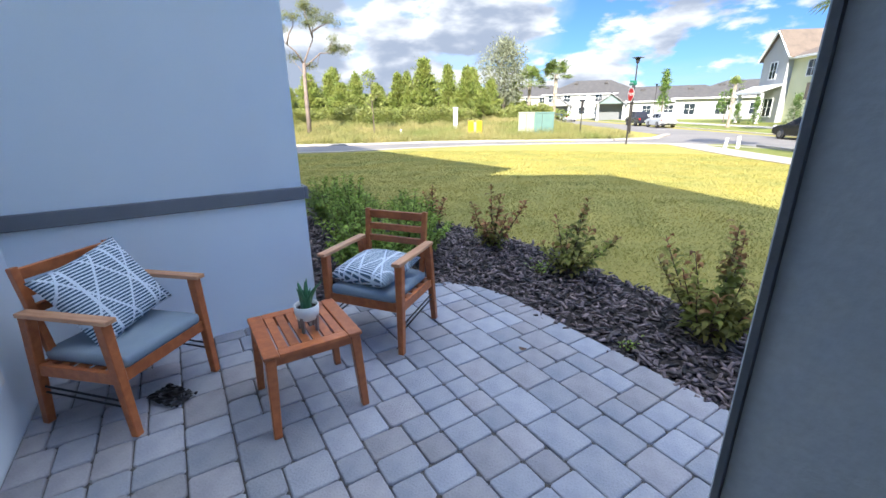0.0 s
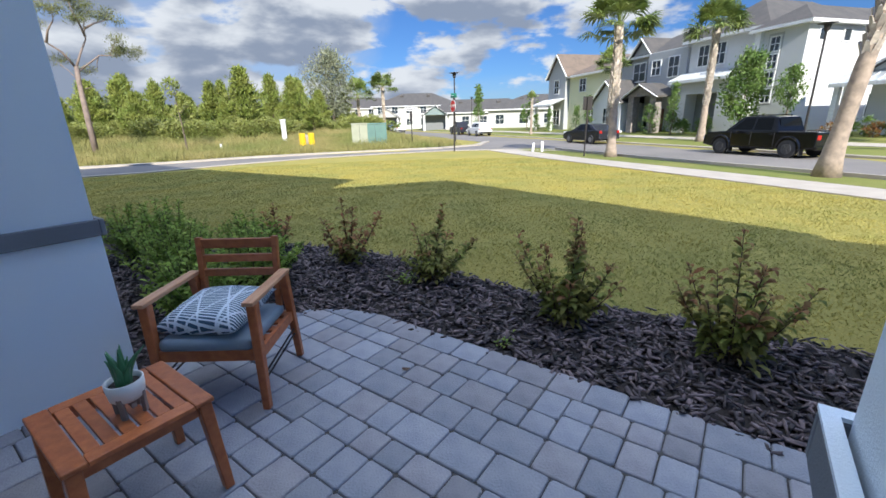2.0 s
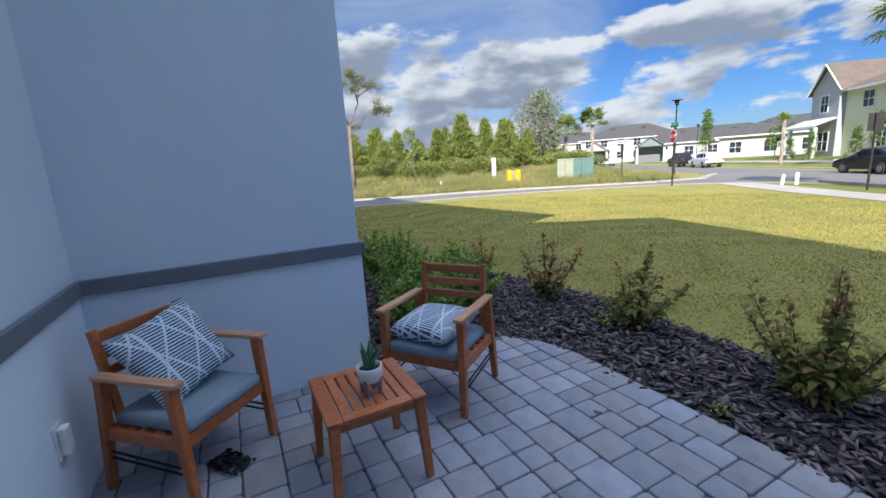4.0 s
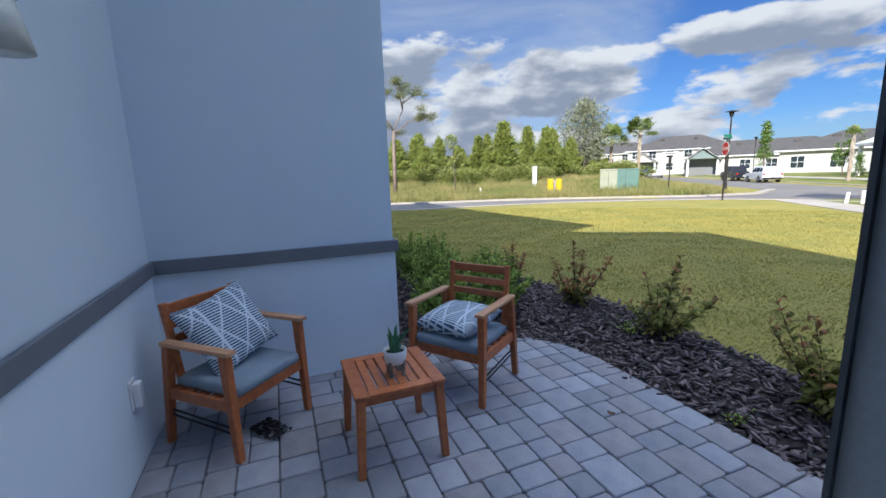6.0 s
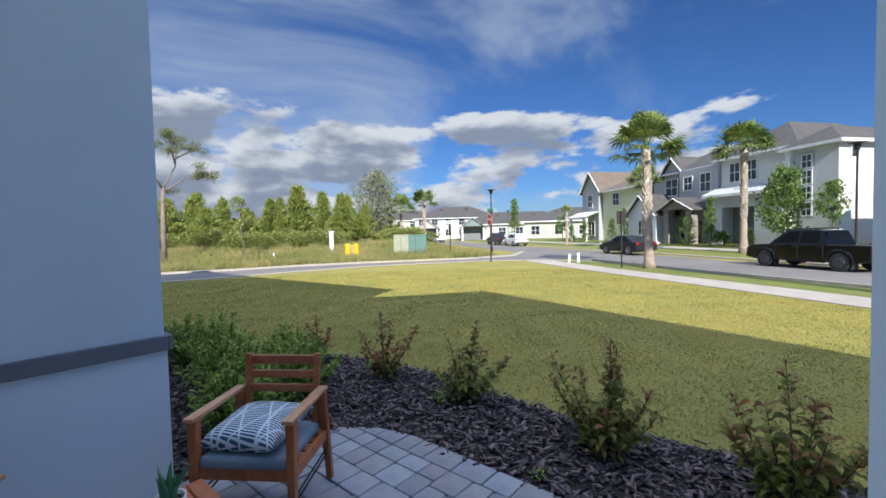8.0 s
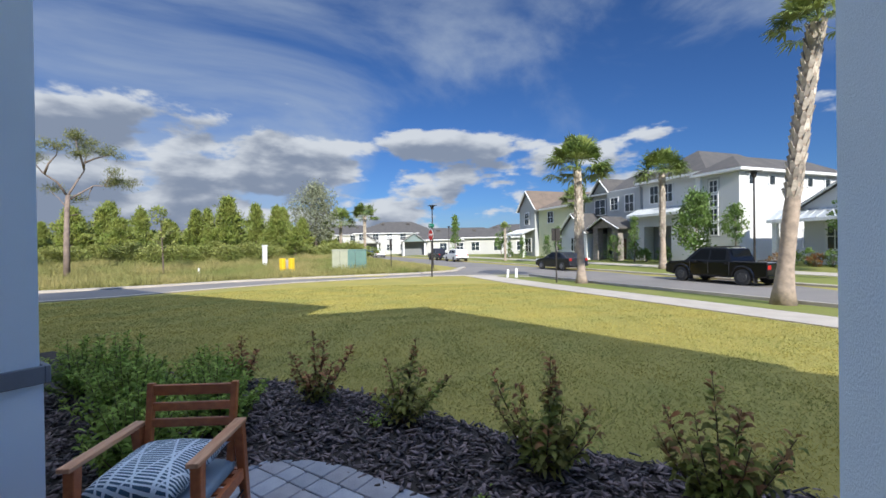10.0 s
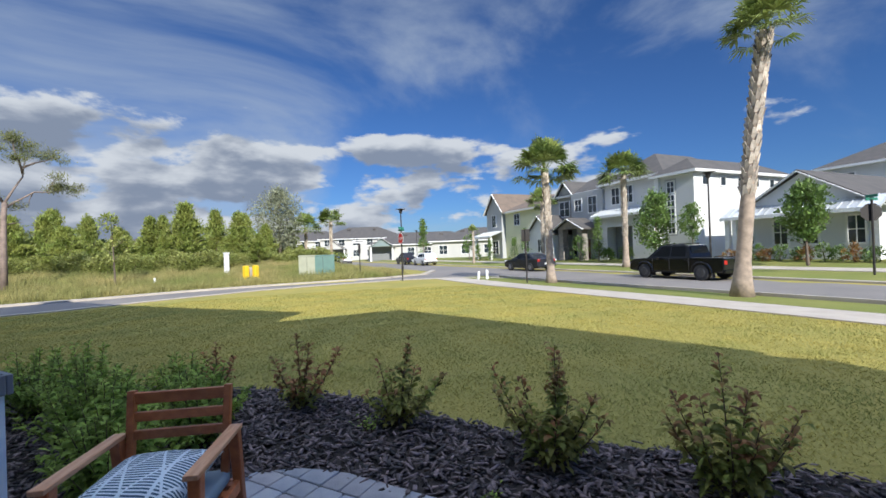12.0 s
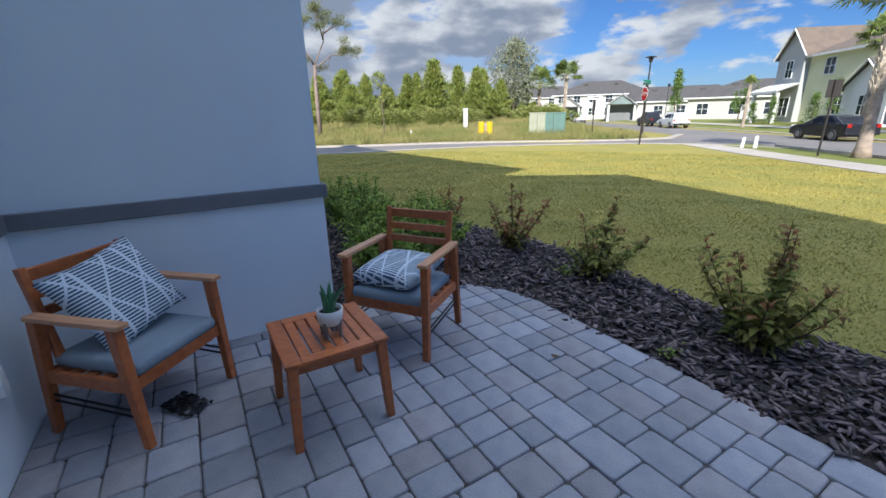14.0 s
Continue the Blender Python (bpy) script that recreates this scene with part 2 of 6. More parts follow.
def soup(name, verts, faces, mat, smooth=False):
    """One mesh from numpy arrays of corners and equal-sided faces."""
    me = bpy.data.meshes.new(name)
    k = faces.shape[1]
    me.vertices.add(len(verts))
    me.vertices.foreach_set("co", np.asarray(verts, np.float32).ravel())
    me.loops.add(faces.size)
    me.loops.foreach_set("vertex_index", np.asarray(faces, np.int32).ravel())
    me.polygons.add(len(faces))
    me.polygons.foreach_set("loop_start", np.arange(0, faces.size, k, dtype=np.int32))
    me.materials.append(mat)
    me.update(calc_edges=True)
    return me


# ---- the lie of the land: street axes and heights ----
ALONG = Vector((-0.786, 0.618, 0))
ACROSS = Vector((0.618, 0.786, 0))


def st(s, n, z=0.0):
    """A point s metres up the street and n metres across it."""
    p = ALONG * float(s) + ACROSS * float(n)
    return Vector((p.x, p.y, z))


def height(x, y):
    """The ground: level by the house, sinking to the street, rising gently again past it."""
    d = math.hypot(x - 3, y - 1)
    z = -0.04 - 0.31 * min(max((d - 4) / 18, 0), 1)
    n = 0.618 * x + 0.786 * y
    if n > 24.3:
        z += 0.45 * min((n - 24.3) / 9, 1)
    s = -0.786 * x + 0.618 * y
    edge = 29.0 + 0.3 * max(min(n, 0), -14)
    if s > edge and n < 13:
        z += 1.0 * min((s - edge) / 13, 1) * min(1, (13 - n) / 5)
    return z


def sheet(name, pts_lo, pts_hi, mat, lift, steps=1):
    """A strip of ground between two edges, following the land."""
    bm = bmesh.new()
    rows = []
    for (ax, ay), (bx, by) in zip(pts_lo, pts_hi):
        row = []
        for k in range(steps + 1):
            x, y = ax + (bx - ax) * k / steps, ay + (by - ay) * k / steps
            row.append(bm.verts.new((x, y, height(x, y) + lift)))
        rows.append(row)
    for ra, rb in zip(rows, rows[1:]):
        for k in range(steps):
            bm.faces.new((ra[k], ra[k + 1], rb[k + 1], rb[k]))
    down = {}
    for ra, rb in zip(rows, rows[1:]):
        for k in (0, steps):
            for v in (ra[k], rb[k]):
                if v not in down:
                    down[v] = bm.verts.new((v.co.x, v.co.y, v.co.z - 0.12))
            bm.faces.new((ra[k], rb[k], down[rb[k]], down[ra[k]]))
    bmesh.ops.recalc_face_normals(bm, faces=bm.faces)
    if bm.faces and sum(f.normal.z for f in bm.faces) < 0:
        bmesh.ops.reverse_faces(bm, faces=bm.faces)
    return part(name, bm, mat)


def street_strip(name, n0, n1, mat, lift, s0=-60, s1=160):
    ss = [s0 + (s1 - s0) * k / 55 for k in range(56)]
    return sheet(name, [st(s, n0).xy for s in ss], [st(s, n1).xy for s in ss], mat, lift, 4)


# ground out to the horizon
def ground_mesh():
    bm = bmesh.new()
    rings = []
    radii = [0.01, 2, 4, 6, 8, 10, 13, 16, 19, 22, 25, 28, 32, 36, 42, 50, 65, 90, 150, 400, 1500]
    for r in radii:
        rings.append([])
        for k in range(64):
            a = 2 * math.pi * k / 64
            x, y = 3 + r * math.cos(a), 1 + r * math.sin(a)
            rings[-1].append(bm.verts.new((x, y, height(x, y) - 0.012)))
    for ra, rb in zip(rings, rings[1:]):
        for k in range(64):
            bm.faces.new((ra[k], ra[(k + 1) % 64], rb[(k + 1) % 64], rb[k]))
    return bm


ground = tagged(part("ground", ground_mesh(), M["lawn"]), "mown lawn of short yellow-green grass", "lawn", kind="structure")

road = tagged(street_strip("road", 17.1, 24.3, M["asphalt"], 0.0), "grey asphalt residential street", "road", kind="structure")
pavement = tagged(street_strip("pavement", 13.3, 15.0, M["concrete"], 0.018, -40, 24.0), "pale concrete footpath beside the lawn", "footpath", kind="structure")
verge = tagged(street_strip("verge", 15.02, 16.9, M["verge"], 0.02, -40, 24.0), "narrow green grass verge with palms", "verge", kind="structure")
far_yard = tagged(street_strip("far_yard", 24.44, 60, M["verge"], 0.10), "green front yards across the street", "yard", kind="structure")
far_path = tagged(street_strip("far_pavement", 27.6, 29.0, M["concrete"], 0.13), "pale concrete footpath across the street", "footpath", kind="structure")


def kerb(name, line, w=0.16, h=0.13):
    bm = bmesh.new()
    prev = None
    for (x, y), (nx, ny) in line:
        z = height(x, y)
        ring = [bm.verts.new((x + nx * o, y + ny * o, z + dz)) for o, dz in ((0, -0.1), (0, h - 0.03), (0.03, h), (w, h), (w, -0.1))]
        if prev:
            for k in range(4):
                bm.faces.new((prev[k], prev[k + 1], ring[k + 1], ring[k]))
        prev = ring
    bmesh.ops.recalc_face_normals(bm, faces=bm.faces)
    ob = part(name, bm, M["concrete"])
    return tagged(ob, "cast concrete kerb along the street", "kerb", kind="structure")


kerb("kerb_near", [(st(s, 17.08).xy, (-ACROSS.x, -ACROSS.y)) for s in range(-40, 24, 2)])
kerb("kerb_far", [(st(s, 24.3).xy, (ACROSS.x, ACROSS.y)) for s in range(-40, 120, 2)])

# side street that bends past the lawn to the junction
SIDE = [(19.0, -30.0), (18.2, -14.0), (18.6, -9.0), (19.8, -5.0), (22.0, -1.5), (24.0, 2.5), (24.9, 7.0), (25.2, 11.0), (24.0, 14.5), (20.5, 17.1)]
SIDE_FAR = [(25.0, -30.0), (24.0, -14.0), (24.4, -9.0), (25.3, -5.0), (26.8, -1.5), (27.6, 2.5), (28.0, 7.0), (28.3, 11.0), (30.0, 14.5), (34.5, 17.1)]
side_street = tagged(sheet("side_street", [st(*p).xy for p in SIDE], [st(*p).xy for p in SIDE_FAR], M["asphalt"], 0.006, 4),
                     "narrow grey asphalt side street bending past the lawn", "road", kind="structure")


def edge_strip(name, line, w, mat, lift, h):
    """A low raised strip beside a line of street points."""
    bm = bmesh.new()
    prev = None
    for i, (s, n) in enumerate(line):
        p = st(s, n)
        q = st(*line[min(i + 1, len(line) - 1)]) - st(*line[max(i - 1, 0)])
        side = Vector((-q.y, q.x, 0)).normalized() * w
        a, b = p, p + side
        ring = [bm.verts.new((v.x, v.y, height(v.x, v.y) + dz)) for v, dz in ((a, -0.1), (a, h), (b, h), (b, -0.1))]
        if prev:
            for k in range(3):
                bm.faces.new((prev[k], prev[k + 1], ring[k + 1], ring[k]))
        prev = ring
    bmesh.ops.recalc_face_normals(bm, faces=bm.faces)
    return tagged(part(name, bm, mat), "pale concrete kerb and gutter of the side street", "kerb", kind="structure")


edge_strip("side_kerb_near", SIDE, 0.35, M["concrete"], 0, 0.03)
edge_strip("side_kerb_far", SIDE_FAR, -0.5, M["concrete"], 0, 0.10)


# ---- the house with the patio nook ----
def wall(name, lo, hi, mat, label):
    return tagged(part(name, box(lo, hi), mat), label, "wall", kind="structure")


BAND0, BAND1 = 0.945, 1.04
CEIL = 5.9
wall("wall_back_lower", (-0.25, -0.25, -0.3), (3.16, 0.0, BAND0 + 0.03), M["stucco_low"], "pale blue-grey stucco wainscot wall behind the chairs")
wall("wall_back_upper", (-0.25, -0.25, BAND0 + 0.03), (3.16, -0.012, CEIL), M["stucco_up"], "blue-grey stucco wall above the grey band")
wall("wall_wing_lower", (-0.25, 0.0, -0.3), (0.0, 1.70, BAND0 + 0.03), M["stucco_low"], "pale blue-grey stucco wainscot of the projecting wing")
wall("wall_wing_upper", (-0.25, -0.012, BAND0 + 0.03), (-0.012, 1.688, CEIL), M["stucco_up"], "blue-grey stucco wall of the projecting wing")
wall("wall_wing_front", (-14.0, 1.45, -0.3), (-0.25, 1.688, 5.9), M["stucco_up"], "blue-grey stucco front of the wing")
wall("wall_entry_hinge_side_upper", (3.16, -0.25, 0), (3.42, 0.24, CEIL), M["stucco_up"], "blue-grey stucco wall beside the front door")
wall("wall_entry_lower", (3.16, 1.22, -0.3), (3.42, 1.80, BAND0 + 0.03), M["stucco_low"], "pale stucco wainscot beside the doorway")
wall("wall_entry_upper", (3.172, 1.22, BAND0 + 0.03), (3.42, 1.788, CEIL), M["stucco_low"], "pale stucco wall beside the doorway")
wall("wall_over_door", (3.16, 0.24, 2.10), (3.42, 1.22, CEIL), M["stucco_up"], "stucco wall over the doorway")
wall("wall_front_right", (3.42, 1.54, -0.3), (14.0, 1.788, 4.0), M["stucco_low"], "pale stucco house front")
# trim band
for name, lo, hi in (("band_back", (0.026, 0.0, BAND0), (3.134, 0.026, BAND1)), ("band_wing", (0.0, 0.0, BAND0), (0.026, 1.70, BAND1)),
                     ("band_wing_end", (-0.25, 1.70, BAND0), (0.026, 1.726, BAND1)), ("band_entry", (3.134, 1.24, BAND0), (3.16, 1.80, BAND1)),
                     ("band_entry_end", (3.134, 1.80, BAND0), (14.0, 1.826, BAND1)), ("band_wing_front", (-14.0, 1.70, BAND0), (-0.25, 1.726, BAND1))):
    tagged(part(name, box(lo, hi, 0.006), M["band"]), "raised dark grey stucco trim band", "trim", kind="structure")
    if "entry" in name:
        tagged(part(name.replace("band", "band_cap"), box((lo[0], lo[1], BAND1), (hi[0], hi[1], BAND1 + 0.008)), M["stucco_low"]), "pale sloped cap of the trim band", "trim", kind="structure")
# unseen upper house, outlined from its lawn shadow; nook left open for sky light
wall("wall_upper_storey", (3.42, 1.40, 4.0), (12.0, 1.70, 5.9), M["stucco_up"], "blue-grey stucco upper storey")


def roof_prism(name, outline, y0, y1, mat, label, category="roof"):
    """An outline (x, z) drawn from y0 to y1."""
    bm = bmesh.new()
    a = [bm.verts.new((x, y0, z)) for x, z in outline]
    b = [bm.verts.new((x, y1, z)) for x, z in outline]
    bm.faces.new(a), bm.faces.new(b[::-1])
    for k in range(len(outline)):
        bm.faces.new((a[k], a[(k + 1) % len(a)], b[(k + 1) % len(a)], b[k]))
    bmesh.ops.recalc_face_normals(bm, faces=bm.faces)
    return tagged(part(name, bm, mat), label, category, kind="structure")


roof_prism("roof_gable", [(3.43, 5.9), (3.43, 7.115), (6.2, 8.5), (11.3, 5.95), (11.3, 5.9)], -9.0, 1.9, M["shingle"], "dark shingle gable roof of the house")
roof_prism("roof_wing", [(-14.0, 5.9), (-0.25, 5.9), (-0.25, 7.55), (-14.0, 7.55)], -9.0, 1.75, M["shingle"], "dark shingle roof of the wing")
# added block, unseen, tall enough to keep a sun patch off the lawn
roof_prism("roof_court_back", [(-0.25, 5.9), (3.43, 5.9), (3.43, 8.7), (-0.25, 8.7)], -9.0, -0.25, M["shingle"], "unseen dark block behind the entry court, stops stray sun")
# added thin fin, out of view, cut to the outline of the lawn shadow
roof_prism("wall_court_front", [(-0.25, 5.55), (3.43, 5.55), (3.43, 7.115), (1.16, 6.03), (2.24, 7.55), (-0.25, 7.55)], 1.50, 1.75, M["stucco_up"], "unseen stucco fin over the entry court, shapes the lawn shadow", "wall")
wall("wall_upper_right", (12.0, 1.40, 4.0), (24.0, 1.70, 5.1), M["stucco_up"], "blue-grey stucco upper wall")
wall("wall_front_far_right", (14.0, 1.54, -0.3), (24.0, 1.788, 4.0), M["stucco_low"], "pale stucco house front")
# room behind the doorway
wall("wall_hall_south", (3.42, -0.25, 0), (7.0, -0.10, 2.85), M["trim_white"], "white hall wall")
wall("wall_hall_north", (3.42, 1.39, 0), (7.0, 1.54, 2.85), M["trim_white"], "white hall wall")
wall("wall_hall_end", (7.0, -0.25, 0), (7.15, 1.54, 2.85), M["trim_white"], "white hall end wall")
tagged(part("hall_ceiling", box((3.42, -0.25, 2.85), (7.15, 1.54, 3.0)), M["trim_white"]), "white hall ceiling", "ceiling", kind="structure")
tagged(part("floor", box((3.10, -0.25, -0.10), (7.0, 1.54, 0.02)), M["concrete"]), "pale hall floor and threshold", "floor", kind="structure")
# door frame
door_frame = tagged(new("door_frame"), "dark blue-grey painted door frame", "door frame", kind="structure")
part("jamb", box((3.125, 1.18, 0.02), (3.36, 1.22, 2.10), 0.003), M["frame_paint"], door_frame)
part("jamb", box((3.125, 0.24, 0.02), (3.36, 0.28, 2.10), 0.003), M["frame_paint"], door_frame)
part("head", box((3.125, 0.28, 2.06), (3.36, 1.18, 2.10), 0.003), M["frame_paint"], door_frame)
part("weatherstrip", box((3.1285, 1.1745, 0.03), (3.1325, 1.1795, 2.05)), M["band"], door_frame)

# patio bed under the pavers
PATIO = [(0.0, 0.0), (3.16, 0.0), (3.16, 1.80), (4.78, 1.80), (4.78, 3.22), (2.6, 3.20), (1.6, 3.24), (0.7, 3.22), (0.33, 3.12), (0.12, 3.0), (0.06, 2.75), (0.0, 2.35), (-0.12, 1.95), (-0.12, 1.70), (0.0, 1.70)]
patio = tagged(part("patio", prism(PATIO, -0.12, -0.014), M["joint"]), "patio of tumbled grey concrete pavers", "patio", kind="structure")


# ---- patio furniture ----
def wood_leg(top, bottom, w=0.045):
    """A straight leg that tapers a little to its foot."""
    bm = bmesh.new()
    t, b = Vector(top), Vector(bottom)
    bmesh.ops.create_cube(bm, size=1.0)
    for v in bm.verts:
        c = t if v.co.z > 0 else b
        k = w if v.co.z > 0 else w * 0.78
        v.co = Vector((c.x + v.co.x * k, c.y + v.co.y * k, c.z))
    bmesh.ops.bevel(bm, geom=bm.edges[:], offset=0.004, segments=1, affect="EDGES")
    return bm


def puffy(w, d, h, power=3.0, n=18):
    """A stuffed cushion, w by d, bulging to h with thin seams."""
    bm = bmesh.new()
    grid = {}
    for side in (1, -1):
        for i in range(n + 1):
            for j in range(n + 1):
                u, v = i / n * 2 - 1, j / n * 2 - 1
                edge = i in (0, n) or j in (0, n)
                if edge and side < 0:
                    grid[side, i, j] = grid[1, i, j]
                    continue
                pull = 1 - 0.07 * (1 - abs(u) ** 2) * abs(v) ** 4 - 0.0
                pull2 = 1 - 0.07 * (1 - abs(v) ** 2) * abs(u) ** 4
                z = h / 2 * ((1 - abs(u) ** power) * (1 - abs(v) ** power)) ** 0.5
                z += 0.004 * math.sin(5 * u + 2 * v) * (1 - u * u) * (1 - v * v)
                grid[side, i, j] = bm.verts.new((u * w / 2 * pull2, v * d / 2 * pull, side * z))
    for side in (1, -1):
        for i in range(n):
            for j in range(n):
                q = [grid[side, i, j], grid[side, i + 1, j], grid[side, i + 1, j + 1], grid[side, i, j + 1]]
                bm.faces.new(q if side > 0 else q[::-1])
    return bm


def armchair(name, label, m):
    chair = thing(name, label, "chair", m, "patio armchairs")
    W, D = 0.284, 0.27
    for sx in (-1, 1):
        part("leg", wood_leg((sx * W, -D + 0.01, 0.64), (sx * W, -D - 0.01, 0), 0.052), M["acacia"], chair)
        part("leg", wood_leg((sx * W, D - 0.09, 0.64), (sx * W, D + 0.01, 0), 0.052), M["acacia"], chair)
        # armrests take the paler wood, with sky reflection painted in
        part("armrest", bar((sx * W, -D - 0.045, 0.650), (sx * W, D - 0.055, 0.650), 0.062, 0.024, 0.005), M["acacia_pale"], chair, "flat armrest with pale sky sheen in its colour")
        part("side_rail", bar((sx * W, -D, 0.335), (sx * W, D - 0.045, 0.335), 0.025, 0.065, 0.003), M["acacia"], chair)
        part("back_post", bar((sx * (W - 0.055), D - 0.095, 0.34), (sx * (W - 0.045), D - 0.025, 0.868), 0.036, 0.036, 0.004, (1, 0, 0)), M["acacia"], chair)
        for z in (0.20, 0.165):
            part("rod", tube([(sx * W, -D, z), (sx * W, D - 0.03, z + 0.03)], [0.006, 0.006], 8), M["black_metal"], chair, "thin black metal rod")
    part("front_rail", bar((-W, -D + 0.005, 0.335), (W, -D + 0.005, 0.335), 0.025, 0.065, 0.003), M["acacia"], chair)
    part("back_rail", bar((-W, D - 0.06, 0.335), (W, D - 0.06, 0.335), 0.025, 0.065, 0.003), M["acacia"], chair)
    for z, h in ((0.828, 0.062), (0.735, 0.05), (0.645, 0.05)):
        y = D - 0.095 + (z - 0.34) / 0.528 * 0.07
        part("back_slat", bar((-W + 0.055, y, z), (W - 0.055, y, z), 0.02, h, 0.004, (0, -0.13, 1)), M["acacia"], chair)
    for k in range(5):
        y = -0.21 + 0.098 * k
        part("seat_slat", box((-W + 0.014, y - 0.03, 0.345), (W - 0.014, y + 0.03, 0.362), 0.002), M["acacia"], chair)
    bm = box((-0.255, -0.285, 0.362), (0.255, 0.212, 0.432), 0.026)
    part("seat_cushion", bm, M["cushion"], chair, "plain grey-blue seat cushion", smooth=True)
    return chair


def pillow_material():
    m = bpy.data.materials.new("printed_cloth")
    m.use_nodes = True
    nt = m.node_tree
    b = nt.nodes["Principled BSDF"]
    b.inputs["Roughness"].default_value = 0.92

    def math_node(op, a, b2=0.0):
        n = nt.nodes.new("ShaderNodeMath")
        n.operation = op
        for i, v in enumerate((a, b2)):
            if isinstance(v, (int, float)):
                n.inputs[i].default_value = v
            else:
                nt.links.new(v, n.inputs[i])
        return n.outputs[0]

    tcn = nt.nodes.new("ShaderNodeTexCoord")
    s = nt.nodes.new("ShaderNodeSeparateXYZ")
    nt.links.new(tcn.outputs["Object"], s.inputs[0])
    x, y = s.outputs[0], s.outputs[1]
    nz = nt.nodes.new("ShaderNodeTexNoise")
    nz.inputs["Scale"].default_value = 14
    nt.links.new(tcn.outputs["Object"], nz.inputs["Vector"])
    wob = math_node("MULTIPLY", math_node("SUBTRACT", nz.outputs[0], 0.5), 0.02)
    lines = None
    for ang, freq in ((28, 6.4), (-34, 6.4), (2, 4.2)):
        d = math_node("ADD", math_node("MULTIPLY", x, math.cos(radians(ang)) * freq), math_node("MULTIPLY", y, math.sin(radians(ang)) * freq))
        f = math_node("ABSOLUTE", math_node("SUBTRACT", math_node("FRACT", math_node("ADD", d, wob)), 0.5))
        hit = math_node("LESS_THAN", f, 0.036)
        lines = hit if lines is None else math_node("MAXIMUM", lines, hit)
    run = math_node("ADD", math_node("MULTIPLY", x, 7.0), math_node("MULTIPLY", y, 58.0))
    stripe = math_node("LESS_THAN", math_node("FRACT", math_node("ADD", run, math_node("MULTIPLY", wob, 10))), 0.46)
    white = math_node("MAXIMUM", lines, stripe)
    mx = nt.nodes.new("ShaderNodeMix")
    mx.data_type = "RGBA"
    nt.links.new(white, mx.inputs["Factor"])
    mx.inputs["A"].default_value = (0.05, 0.10, 0.155, 1)
    mx.inputs["B"].default_value = (0.62, 0.70, 0.77, 1)
    nt.links.new(mx.outputs["Result"], b.inputs["Base Color"])
    bp = nt.nodes.new("ShaderNodeBump")
    bp.inputs["Strength"].default_value, bp.inputs["Distance"].default_value = 0.3, 0.003
    wv = nt.nodes.new("ShaderNodeTexNoise")
    wv.inputs["Scale"].default_value = 400
    nt.links.new(tcn.outputs["Object"], wv.inputs["Vector"])
    nt.links.new(wv.outputs[0], bp.inputs["Height"])
    nt.links.new(bp.outputs[0], b.inputs["Normal"])
    return m


# acacia paled to carry the sky's reflection on the armrests
M["acacia_pale"] = material("acacia_sky_sheen", (0.60, 0.34, 0.19), 0.5, (0.48, 0.235, 0.12), 6, bump=0.12, bump_scale=40, fine=0.14, grain=(12, 1, 12))
M["black_metal"] = material("black_metal", (0.015, 0.015, 0.018), 0.45, metal=0.6)
M["print"] = pillow_material()
M["ceramic"] = material("white_ceramic", (0.75, 0.76, 0.75), 0.35, fine=0.04)
M["pot_base"] = material("grey_wood_stand", (0.22, 0.19, 0.175), 0.7, bump=0.2)
M["succulent"] = material("succulent_leaf", (0.035, 0.13, 0.06), 0.45, (0.06, 0.19, 0.08), 18, fine=0.15)

CHAIR_A = pose(0.592, 2.048, 0.0, rz=35.5)
CHAIR_B = pose(0.507, 0.499, 0.0, rz=136.5)
armchair("armchair", "acacia wood armchair with grey-blue seat cushion beside the mulch bed", CHAIR_A)
armchair("armchair", "acacia wood armchair with grey-blue cushion standing in the wall corner", CHAIR_B)


def pillow(label, m):
    ob = part("pillow", puffy(0.49, 0.47, 0.16), M["print"], smooth=True)
    ob.matrix_basis = m
    return tagged(ob, label, "pillow", "patterned throw pillows")


pillow("blue and white patterned throw pillow lying flat on the seat", CHAIR_A @ pose(-0.03, -0.04, 0.508, rx=6, ry=-2, rz=-6))
pillow("blue and white patterned throw pillow leaning on the chair back", CHAIR_B @ pose(0.02, 0.05, 0.650, rx=60, ry=-12, rz=0))


def side_table(m):
    table = thing("side_table", "square slatted acacia side table beside the armchairs", "table", m)
    a, h = 0.247, 0.464
    for sx in (-1, 1):
        part("top_rail", box((sx * a - (0.075 if sx > 0 else 0), -a, h - 0.022), (sx * a + (0.075 if sx < 0 else 0), a, h), 0.006), M["acacia"], table)
        part("top_rail", box((-a + 0.076, sx * a - (0.06 if sx > 0 else 0), h - 0.022), (a - 0.076, sx * a + (0.06 if sx < 0 else 0), h - 0.0015), 0.003), M["acacia"], table)
        part("apron", box((sx * (a - 0.035) - 0.01, -a + 0.05, h - 0.072), (sx * (a - 0.035) + 0.01, a - 0.05, h - 0.023)), M["acacia"], table)
        part("apron", box((-a + 0.05, sx * (a - 0.035) - 0.01, h - 0.071), (a - 0.05, sx * (a - 0.035) + 0.01, h - 0.023)), M["acacia"], table)
        for sy in (-1, 1):
            part("leg", wood_leg((sx * (a - 0.034), sy * (a - 0.034), h - 0.024), (sx * (a - 0.012), sy * (a - 0.012), 0), 0.05), M["acacia"], table)
    for k in range(6):
        x = -a + 0.076 + 0.006 + k * (2 * a - 0.152) / 6
        part("slat", box((x, -a + 0.061, h - 0.02), (x + (2 * a - 0.152) / 6 - 0.012, a - 0.061, h - 0.002), 0.002), M["acacia"], table)
    return table


side_table(pose(1.085, 1.345, 0, rz=90))


